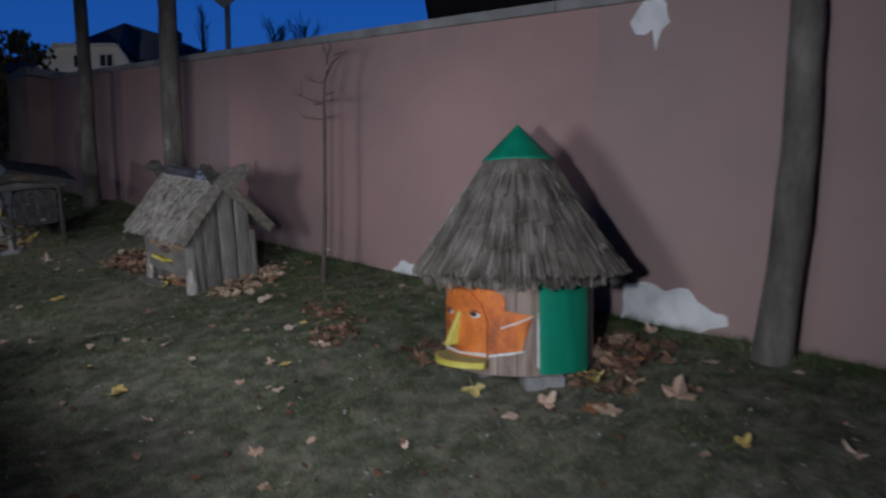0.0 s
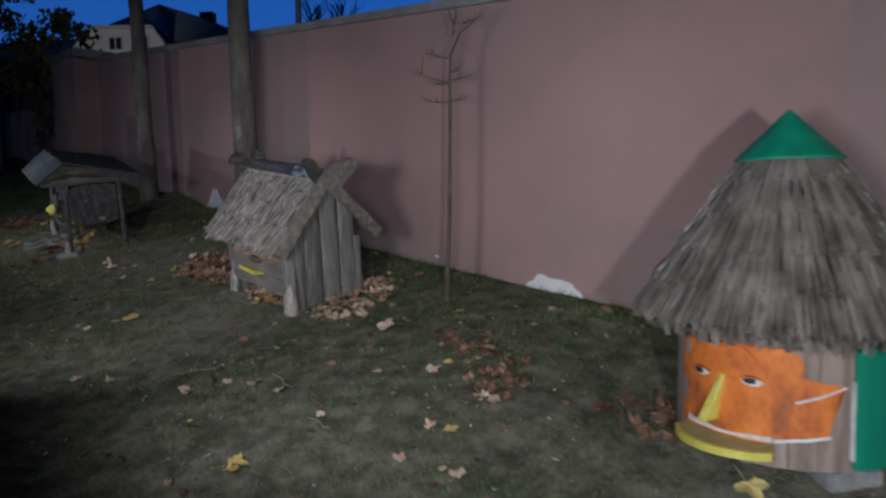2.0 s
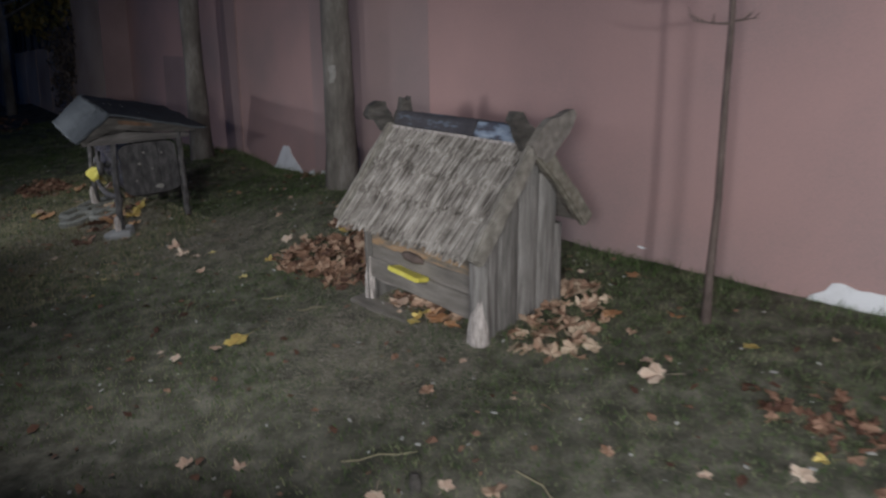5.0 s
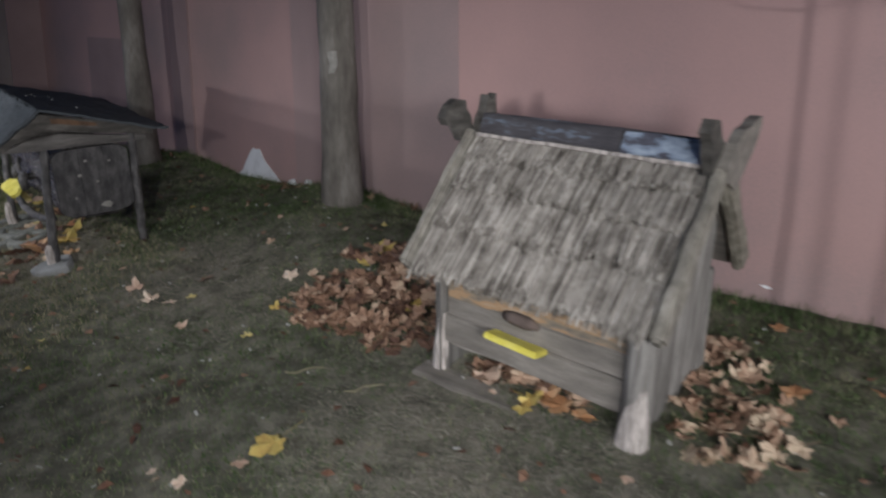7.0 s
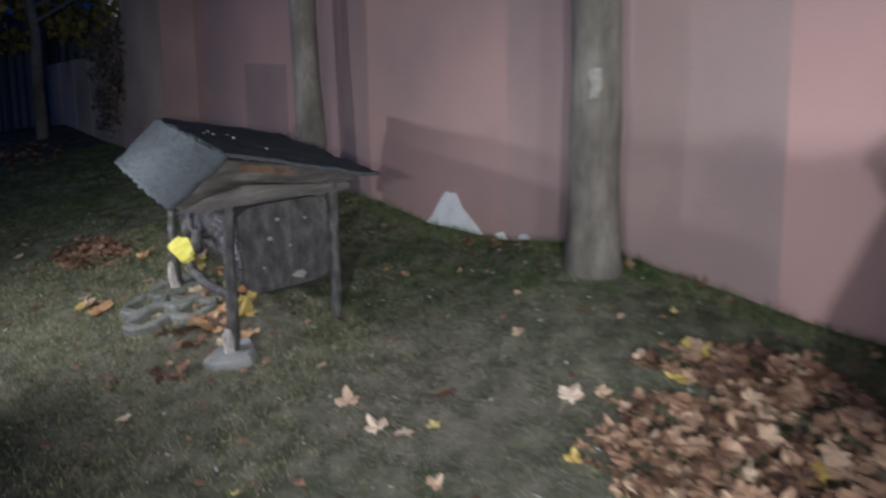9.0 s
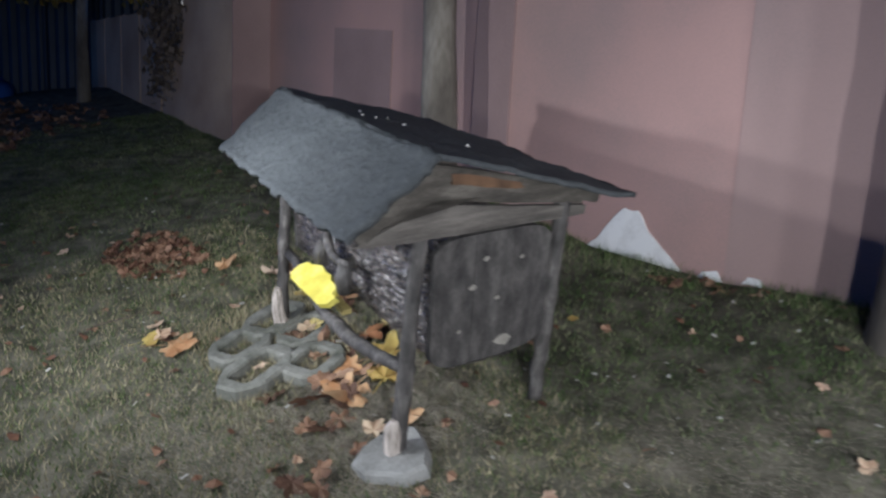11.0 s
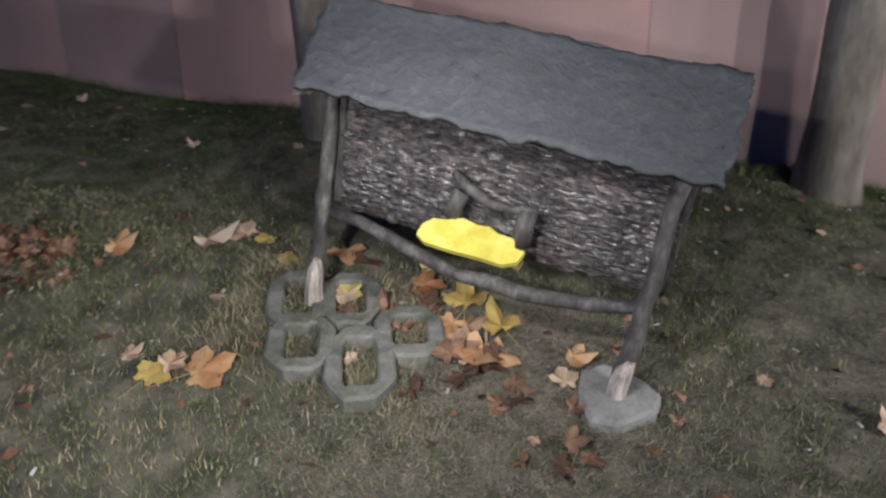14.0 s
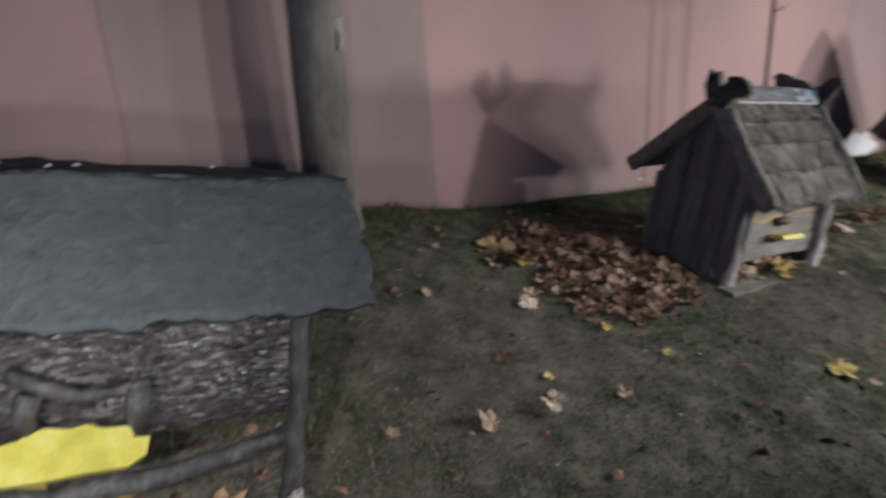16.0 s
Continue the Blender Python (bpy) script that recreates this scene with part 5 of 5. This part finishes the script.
rng = random.Random(77)
SINGLE = (
    (-2.297, 4.559, "y", 0.19), (-1.139, 4.704, "y", 0.13), (-4.061, 6.852, "y", 0.24), (-2.49, 5.423, "b", 0.15), (-3.74, 8.569, "y", 0.20),
    (-3.434, 7.928, "y", 0.19), (-5.301, 8.504, "p", 0.16), (-5.0, 8.28, "p", 0.13), (-4.838, 8.54, "b", 0.15), (-4.86, 8.303, "y", 0.09), (-4.834, 7.963, "p", 0.11),
    (-7.52, 9.80, "y", 0.20), (-7.36, 9.76, "o", 0.28), (-7.17, 10.58, "p", 0.30), (-7.0, 10.55, "p", 0.22), (-3.106, 7.15, "p", 0.17),
    (-2.98, 6.9, "y", 0.12), 
    (-5.95, 8.86, "b", 0.09), (-6.9, 10.3, "y", 0.15), (-6.72, 9.98, "y", 0.17), (-7.9, 9.9, "b", 0.08), (-1.3, 5.45, "p", 0.14), (-0.9, 5.0, "p", 0.13),
    (-0.951, 5.055, "p", 0.14), (-3.668, 8.783, "y", 0.24), (-4.272, 8.466, "p", 0.17), (1.308, 4.726, "p", 0.24), (0.63, 3.863, "p", 0.18), (0.915, 3.802, "o", 0.2), (0.223, 4.096, "y", 0.2), (-0.018, 4.694, "p", 0.17), (1.238, 4.38, "o", 0.26),
    (1.35, 4.55, "o", 0.2), (0.99, 4.171, "y", 0.32), (1.40, 3.824, "p", 0.26), (0.972, 3.721, "p", 0.22), (1.15, 4.3, "b", 0.26), (1.2, 4.05, "b", 0.2), (1.538, 3.298, "y", 0.13),
    (2.024, 3.137, "p", 0.18), (-0.993, 3.612, "p", 0.13), (-1.078, 4.321, "p", 0.13), (1.75, 4.25, "p", 0.14), (0.45, 3.72, "p", 0.16), (0.5, 2.6, "b", 0.10),
    (-6.295, 9.718, "y", 0.25), (-6.234, 9.529, "y", 0.25), (-6.361, 9.44, "o", 0.33), (-6.408, 9.619, "o", 0.24), (-6.413, 9.898, "o", 0.24), (-6.623, 10.253, "o", 0.24), (-6.45, 9.50, "b", 0.20),
    (-7.55, 10.703, "o", 0.22), (-6.913, 10.462, "y", 0.15), (-6.722, 9.969, "b", 0.15), (-6.60, 9.69, "b", 0.14), (-6.082, 9.266, "o", 0.17), (-6.193, 9.166, "b", 0.15), (-6.234, 9.066, "b", 0.12), (-7.575, 9.94, "b", 0.14))
for x, y, key, size in SINGLE:
    fallen_leaf(x, y, key, size, rng)
for x, y, key, size in ((-3.125, 7.17, "p", 0.20), (-2.95, 6.92, "y", 0.17), (-2.81, 6.85, "o", 0.21), (-2.76, 6.76, "o", 0.17), (-2.87, 6.95, "o", 0.16), (-4.178, 6.718, "p", 0.10), (-5.102, 8.274, "p", 0.15), (-7.45, 9.80, "b", 0.16),
        (1.254, 4.64, "p", 0.20), (1.532, 4.799, "p", 0.15), (1.107, 4.443, "b", 0.24), (1.243, 4.292, "b", 0.22),
        (-1.679, 6.14, "p", 0.20), (-1.445, 6.736, "o", 0.14), (-1.80, 6.808, "o", 0.16), (-1.549, 7.37, "o", 0.14)):
    fallen_leaf(x, y, key, size, rng, 0.05)
for k in range(120):
    s, n = rng.uniform(-0.5, 14.5), rng.uniform(1.5, 4.7)
    p = at(s, n)
    fallen_leaf(p.x, p.y, rng.choice("bbbpppy"), rng.uniform(0.05, 0.12), rng)


def debris(count):
    """Pale chips and bits strewn over the lawn."""
    r = random.Random(5)
    so = Soup()
    for k in range(count):
        s, n = r.uniform(-1, 15), r.uniform(0.6, 4.75)
        p = at(s, n, 0.025)
        d = r.uniform(0.004, 0.014)
        m = Matrix.Translation(p) @ Euler((r.uniform(-0.6, 0.6), r.uniform(-0.6, 0.6), r.uniform(0, 6.28))).to_matrix().to_4x4()
        so.box(m, d * r.uniform(1, 2.6), d, d * 0.35)
    tagged(part("lawn_debris", so, M_CHIP, None), "pale chips and bits strewn over the lawn", "debris", kind="stuff")


debris(650)


def crumbs(count):
    """Small torn bits of leaf trodden into the lawn."""
    r = random.Random(15)
    so = Soup()
    for k in range(count):
        p = at(r.uniform(-1, 15), r.uniform(0.8, 4.8), 0.02)
        z = r.uniform(0.012, 0.038)
        e = Euler((r.uniform(-0.5, 0.5), r.uniform(-0.5, 0.5), r.uniform(0, 6.28))).to_matrix()
        so.add([p + e @ Vector(v) for v in ((-z, 0, 0), (-z * 0.2, -z * 0.6, z * 0.2), (z, -z * 0.2, 0), (z * 0.4, z * 0.5, z * 0.3), (-z * 0.4, z * 0.6, 0))], [(0, 1, 2, 3, 4)])
    tagged(part("leaf_crumbs", so, M_LEAF_DARK, None), "torn bits of brown leaf trodden into the lawn", "leaves", kind="stuff")


crumbs(900)
for x, y, ln, a, mat in ((-3.696, 7.171, 0.19, 22, M_DRY), (-4.0, 7.35, 0.2, 20, M_DRY), (-2.3, 5.45, 0.28, -30, M_DRY), (-7.82, 9.98, 0.30, 55, M_TWIG), (-1.9, 4.9, 0.2, -28, M_DRY), (-3.0, 5.7, 0.34, 32, M_DRY)):
    so = Soup()
    pts = [Vector((ln * (f - 0.5), 0.014 * math.sin(9 * f + x), 0.015)) for f in (0, 0.25, 0.5, 0.75, 1)]
    so.tube(pts, [0.003, 0.0035, 0.0035, 0.003, 0.0015], 6)
    tw = part("fallen_twig", so, mat, None)
    tw.matrix_world = Matrix.Translation((x, y, ground_height(x, y) + 0.012)) @ ground_normal(x, y).to_track_quat("Z", "Y").to_matrix().to_4x4() @ Matrix.Rotation(radians(a), 4, "Z")
    tagged(tw, "thin dry twig fallen on the grass", "twig", "fallen twigs")


stub = Soup()
stub.tube([(0, 0, -0.03), (0.004, 0.002, 0.03), (0.0, 0.006, 0.075)], [0.032, 0.028, 0.016], 9, 0.35, 18)
stub_ob = part("wood_stub", stub, M_GABLE, None)
stub_ob.matrix_world = Matrix.Translation((-2.817, 5.494, ground_height(-2.817, 5.494)))
tagged(stub_ob, "short dark rotten stub sticking out of the lawn", "stub")


# ---- grass ----
def grass(name, label, mat, count, s_range, n_range, height, seed, keep):
    r = np.random.RandomState(seed)
    verts, faces = [], []
    k = 0
    tries = 0
    while k < count and tries < count * 4:
        tries += 1
        s, n = r.uniform(*s_range), r.uniform(*n_range)
        if not keep(s, n, r):
            continue
        p = AX_S * s + AX_N * n
        z = ground_height(p.x, p.y)
        h = r.uniform(*height)
        a = r.uniform(0, 6.283)
        b = r.uniform(0, 6.283)
        w = r.uniform(0.0012, 0.0034)
        ca, sa = math.cos(a) * w, math.sin(a) * w
        lean = h * r.uniform(0.2, 1.1) if height[1] > 0.02 else r.uniform(0.02, 0.06)
        verts += [(p.x - ca, p.y - sa, z - 0.004), (p.x + ca, p.y + sa, z - 0.004), (p.x + math.cos(b) * lean, p.y + math.sin(b) * lean, z + h)]
        faces.append((3 * k, 3 * k + 1, 3 * k + 2))
        k += 1
    me = bpy.data.meshes.new(name)
    me.from_pydata(verts, [], faces)
    me.update()
    finish(me, mat)
    tagged(new(name, me), label, "grass", kind="stuff")


def worn(s0, n0, rs, rn):
    """Thins out towards the rim of an oval."""
    return lambda s, n, r: ((s - s0) / rs) ** 2 + ((n - n0) / rn) ** 2 + 0.5 * noise.noise(Vector((s * 4, n * 4, 1))) < r.uniform(0.0, 1.0)


# trodden spots where the lawn has worn away: along, across, and their radii
WORN_SPOTS = ((10.85, 2.9, 0.62, 0.42), (6.75, 2.75, 1.0, 0.5), (9.2, 3.2, 0.9, 0.6), (2.3, 3.3, 0.9, 0.4))


def lawn_keep(s, n, r):
    p = Vector((s * 0.9, n * 0.9, 3))
    for ws, wn_, rs, rn in WORN_SPOTS:
        d = ((s - ws) / rs) ** 2 + ((n - wn_) / rn) ** 2 + 0.5 * noise.noise(p * 4.0)
        if d < 1.0 and r.uniform(0.0, 1.0) > 0.25 + 0.6 * max(0.0, d):
            return False
    return noise.noise(p) + 0.6 * noise.noise(p * 3.3) + 0.45 * noise.noise(p * 9.0) > r.uniform(-0.95, 0.6)


grass("lawn_grass", "short sparse dark-green lawn grass", M_GRASS, 270000, (-1.5, 18.5), (0.7, 4.86), (0.010, 0.036), 1, lawn_keep)
grass("dry_grass", "dry straw-coloured grass near the log hive", M_DRY, 22000, (9.4, 13.6), (1.0, 3.4), (0.012, 0.04), 2, lawn_keep)
grass("grass_tuft", "tufts of dry grass growing through the paver", M_DRY, 2300, (11.25, 12.1), (2.45, 3.15), (0.025, 0.07), 6, lambda s, n, r: True)
grass("straw_patch", "flattened dry straw on the bare patch before the log hive", M_BARE, 26000, (10.2, 11.5), (2.35, 3.4), (0.004, 0.02), 8, worn(10.88, 2.88, 0.5, 0.45))
grass("straw_litter", "thin dry straw strewn over the lawn", M_DRY, 50000, (-1.5, 18.5), (0.7, 4.86), (0.003, 0.014), 5, lawn_keep)
grass("wall_grass", "longer grass along the wall's foot", M_GRASS, 9000, (0.5, 15.0), (4.62, 4.87), (0.03, 0.085), 3, lawn_keep)

# withered turf, laid thicker and paler where the ground lacks torch light
grass("worn_turf", "flattened withered turf before the log hive", M_BARE, 30000, (9.9, 11.9), (1.5, 3.4), (0.003, 0.018), 61, worn(10.8, 2.5, 0.95, 0.9))
grass("worn_turf", "flattened withered turf before the house hive", M_BARE, 42000, (5.8, 8.2), (2.1, 3.6), (0.003, 0.014), 62, worn(6.9, 2.9, 1.1, 0.7))
grass("worn_turf", "thin withered turf between the hives, paled in place of torch light", M_BARE, 42000, (8.0, 10.4), (2.4, 4.3), (0.003, 0.014), 63, worn(9.2, 3.3, 1.2, 0.9))
grass("worn_turf", "trodden withered turf round the round hive", M_BARE, 16000, (1.2, 3.6), (2.8, 4.6), (0.003, 0.014), 64, worn(2.2, 3.6, 1.0, 0.8))



# ---- far end: small yellow tree, creeper, dark fence, tarpaulin ----
def leafy(so, rng, centre, radius, count, size):
    for k in range(count):
        d = Vector((rng.gauss(0, 1), rng.gauss(0, 1), rng.gauss(0, 1))).normalized() * rng.random() ** 0.4
        p = centre + Vector((d.x * radius[0], d.y * radius[1], d.z * radius[2]))
        e = Euler((rng.uniform(0, 6.28), rng.uniform(0, 6.28), rng.uniform(0, 6.28))).to_matrix()
        z = size * rng.uniform(0.6, 1.3)
        so.add([p + e @ Vector(v) for v in ((-z * 0.5, 0, 0), (0, -z * 0.35, z * 0.1), (z * 0.6, 0, 0), (0, z * 0.35, z * 0.1))], [(0, 1, 2), (0, 2, 3)])


def small_tree():
    base = Vector((-12.546, 16.345, ground_height(-12.546, 16.345)))
    ob = thing("yellow_tree", "small tree with drooping yellow-brown autumn foliage", "tree", Matrix.Translation(base))
    rng = random.Random(8)
    so = Soup()
    so.tube([(0, 0, -0.1), (-0.02, 0, 0.8), (0.0, 0.02, 1.8), (-0.1, 0, 3.0), (-0.2, 0, 4.2)], [0.11, 0.09, 0.08, 0.06, 0.03], 10, 0.1, 6)
    part("trunk", so, M_BARK, ob, "", True)
    for k in range(7):
        b = Soup()
        a = k * 0.9
        limb(b, (-0.05, 0, 1.9 + 0.25 * k), (math.cos(a), math.sin(a), 0.5), 1.6, 0.04, rng, 1)
        part("limb", b, M_BARK, ob)
    cr = Soup()
    for k in range(86):
        a, r = rng.uniform(0, 6.28), 2.6 * math.sqrt(rng.random())
        c = Vector((-1.1 + r * math.cos(a) * 1.2, r * math.sin(a), 1.95 + rng.random() * 2.7 + 0.2 * (1.5 - r)))
        leafy(cr, rng, c, (0.42, 0.42, 0.32), 85, 0.15)
    part("crown", cr, M_FOLIAGE, ob, "ragged yellow-brown foliage")


small_tree()


def creeper():
    ob = thing("creeper", "withered dark creeper hanging over the fence top", "creeper", Matrix.Translation(wall_point(17.9, 3.35, 0.46)))
    rng = random.Random(14)
    so = Soup()
    for k in range(16):
        q = AX_S * rng.uniform(-0.5, 0.9) + Vector((0, 0, rng.uniform(-0.75, 0.55)))
        leafy(so, rng, q, (0.22, 0.22, 0.28), 60, 0.09)
    part("foliage", so, M_CREEPER, ob)
    for k in range(6):
        st = Soup()
        limb(st, AX_S * (-0.4 + 0.22 * k) + Vector((0, 0, 0.5)), (0.1 * k - 0.3, 0, -1), 1.1, 0.012, rng, 0)
        part("stem", st, M_TWIG, ob)


creeper()


def metal_fence():
    a, b = Vector((-12.9, 19.0, 0)), Vector((-24.0, 17.0, 0))
    ln = (b - a).length
    d = (b - a) / ln
    fence = structure(thing("fence_west", "dark blue corrugated sheet-metal fence", "fence", Matrix.Identity(4)), "dark blue corrugated sheet-metal fence", "fence")
    k = 0
    u = 0.0
    while u < ln:
        p = a + d * (u + 0.52)
        z = ground_height(p.x, p.y)
        so = Soup()
        nrm = Vector((-d.y, d.x, 0))
        ribs = 12
        vs = []
        for i in range(ribs + 1):
            off = 0.02 if i % 2 else -0.02
            q = a + d * (u + 1.04 * i / ribs) + nrm * off
            for dz in (-0.2, 1.95):
                vs += [Vector((q.x, q.y, z + dz)), Vector((q.x, q.y, z + dz)) + nrm * 0.006]
        fs = []
        for i in range(ribs):
            o = 4 * i
            fs += [(o, o + 2, o + 6, o + 4), (o + 1, o + 5, o + 7, o + 3), (o + 2, o + 3, o + 7, o + 6)]
        so.add(vs, fs)
        part("fence_sheet", so, M_FENCE, fence)
        pt = Soup()
        q = a + d * u
        pt.tube([(q.x, q.y, z - 0.3), (q.x, q.y, z + 2.1)], [0.04, 0.04], 8)
        part("fence_post", pt, M_FENCE, fence)
        u += 1.05
        k += 1


metal_fence()


def tarpaulin():
    x, y = -15.6, 17.6
    so = Soup()
    n, rows = 26, 7
    vs = []
    for i in range(rows + 1):
        f = i / rows
        for j in range(n):
            t = 2 * math.pi * j / n
            r = (0.55 * (1 - f ** 2.2) + 0.05) * (1 + 0.22 * noise.noise(Vector((math.cos(t) * 2, math.sin(t) * 2, f * 2))))
            vs.append(Vector((r * math.cos(t), r * math.sin(t), 0.72 * f + 0.06 * noise.noise(Vector((j * 0.6, f * 4, 1))))))
    so.add(vs, [(i * n + j, i * n + (j + 1) % n, i * n + n + (j + 1) % n, i * n + n + j) for i in range(rows) for j in range(n)] + [tuple(rows * n + j for j in range(n))])
    ob = part("tarpaulin", so, M_TARP, None, smooth=True)
    ob.matrix_world = Matrix.Translation((x, y, ground_height(x, y) - 0.02))
    tagged(ob, "crumpled blue tarpaulin thrown over a heap", "tarpaulin")


tarpaulin()


# ---- beyond the wall ----
def road_sign():
    x, y = -3.66, 10.99
    g = ground_height(x, y)
    ob = thing("road_sign", "grey back of a road sign on a steel post", "road sign", Matrix.Translation((x, y, g)))
    so = Soup()
    so.tube([(0, 0, -0.3), (0, 0, 5.6 - g)], [0.045, 0.045], 12)
    part("post", so, M_STEEL, ob, "", True)
    so = flat_shape([(0, 4.70 - g), (0.33, 4.98 - g), (0.30, 5.1 - g), (0, 5.4 - g), (-0.30, 5.1 - g), (-0.33, 4.98 - g)], 0.02, lambda u, v, w: Vector((u - 0.02, -0.06 - w, v)))
    so.f.append(tuple(range(5, -1, -1)))
    part("sign_plate", so, M_STEEL, ob, "grey sign plate")
    for z in (4.92, 5.2):
        so = Soup()
        so.box(Matrix.Translation((0, -0.04, z - g)), 0.16, 0.05, 0.04)
        part("clamp", so, M_STEEL, ob)


road_sign()


def prism(points, y0, y1):
    """Outline in x and z, drawn out from y0 to y1."""
    so = Soup()
    n = len(points)
    so.add([(x, y0, z) for x, z in points] + [(x, y1, z) for x, z in points], [tuple(range(n)), tuple(range(2 * n - 1, n - 1, -1))] + [(i, n + i, n + (i + 1) % n, (i + 1) % n) for i in range(n)])
    return so


def far_house():
    ob = thing("house", "cream gabled house with a dark hipped slate roof", "house", Matrix.Translation((0, 45.0, 0)))
    wall_p = part("wall", prism([(-28.75, -1), (-22.2, -1), (-22.2, 11.95), (-22.95, 13.15), (-27.35, 13.25), (-28.75, 11.55)], 0.0, 8.0), M_HOUSE, ob, "cream rendered gable")
    roof = Soup()
    r0, r1 = (-23.9, 2.6, 15.55), (-22.3, 6.5, 15.55)
    roof.add([(-28.2, 1.0, 13.3), (-16.6, 1.0, 12.6), (-16.0, 11, 12.6), (-30, 11, 12.6), r0, r1, (-22.0, 0.4, 12.4), (-27.4, -0.35, 13.45), (-22.9, -0.35, 13.3)],
             [(0, 8, 4), (8, 6, 4), (6, 1, 4), (1, 5, 4), (1, 2, 5), (2, 3, 5), (3, 0, 4, 5), (0, 7, 8), (0, 3, 2, 1, 6)])
    roof_p = part("roof", roof, M_TILE, ob, "dark slate roof")
    for pts in (((-28.9, 11.45), (-27.4, 13.35), (-27.25, 13.2), (-28.75, 11.35)), ((-22.95, 13.3), (-22.05, 11.95), (-22.2, 11.85), (-23.05, 13.15)), ((-27.4, 13.42), (-22.9, 13.3), (-22.9, 13.15), (-27.4, 13.27))):
        part("verge_board", prism(list(pts), -0.45, 0.25), M_WHITE, ob, "white painted verge board")
    for cx in (-21.4, -27.6):
        c = Soup()
        c.box(Matrix.Translation((cx, 5.0, 14.4 if cx > -25 else 13.9)), 1.0, 0.7, 2.2 if cx > -25 else 1.6)
        part("chimney", c, M_BRICKDARK, roof_p)
    for wx in (-25.7, -23.9):
        w = Soup()
        w.box(Matrix.Translation((wx, -0.03, 12.25)), 1.0, 0.12, 0.95)
        win = part("window", w, M_WHITE, ob, "white window frame")
        for sx in (-0.23, 0.23):
            g = Soup()
            g.box(Matrix.Translation((wx + sx, -0.08, 12.25)), 0.36, 0.06, 0.75)
            part("pane", g, M_GLASS, win)
    return ob


far_house()


def left_house():
    ob = thing("house", "dark low house with a slate roof and a chimney", "house", Matrix.Translation((0, 46.0, 0)))
    part("wall", prism([(-44, -1), (-29.2, -1), (-29.2, 11.9), (-44, 11.9)], 1.0, 9.0), M_BRICKDARK, ob)
    r = Soup()
    r.add([(-45, 0.6, 11.8), (-28.6, 0.6, 11.8), (-28.6, 9.4, 11.8), (-45, 9.4, 11.8), (-31.6, 4.0, 13.95), (-28.3, 4.4, 14.2), (-41, 5, 14.0)], [(0, 1, 5, 4, 6), (1, 2, 5), (2, 3, 6, 4, 5), (3, 0, 6), (0, 3, 2, 1)])
    rp = part("roof", r, M_TILE, ob, "dark slate roof")
    c = Soup()
    c.box(Matrix.Translation((-27.9, 4.4, 13.6)), 0.9, 0.7, 1.9)
    part("chimney", c, M_BRICKDARK, rp)


left_house()


def dark_building():
    ob = thing("building", "dark rendered building rising behind the wall", "building", Matrix.Translation((0, 21.5, 0)))
    part("wall", prism([(-0.72, -1), (9.0, -1), (9.0, 8.6), (-0.72, 8.6)], 0.0, 6.0), M_BRICKDARK, ob)
    part("roof", prism([(-1.0, 8.55), (9.3, 8.55), (4.2, 11.5)], -0.3, 6.3), M_TILE, ob)


dark_building()


def far_tree(x, y, z, height, spread, seed, label, upright):
    rng = random.Random(seed)
    ob = thing("bare_tree", label, "tree", Matrix.Translation((x, y, z)), "bare trees beyond the wall")
    so = Soup()
    so.tube([(0, 0, -14), (0.05, 0, 0), (0, 0, height)], [0.3, 0.16, 0.03], 8)
    part("trunk", so, M_TWIG, ob)
    for k in range(16):
        b = Soup()
        h = height * (0.05 + 0.9 * k / 16)
        a = rng.uniform(0, 6.28)
        limb(b, (0, 0, h), (math.cos(a) * spread, math.sin(a) * spread, upright), (height * 0.5 + 0.5) * (1 - 0.5 * k / 16) * (0.35 + spread), 0.05, rng, 2)
        part("limb", b, M_TWIG, ob)


far_tree(-17.45, 45.5, 12.3, 3.3, 0.25, 1, "slim bare poplar beyond the rooftops", 1.0)
far_tree(-12.4, 45.0, 12.2, 2.0, 0.8, 2, "bare spreading tree beyond the wall", 0.7)
far_tree(-10.4, 45.5, 12.2, 2.2, 0.8, 3, "bare spreading tree beyond the wall", 0.7)
far_tree(-32.6, 40.0, 11.5, 3.0, 0.8, 4, "bare tree by the dark house", 0.7)
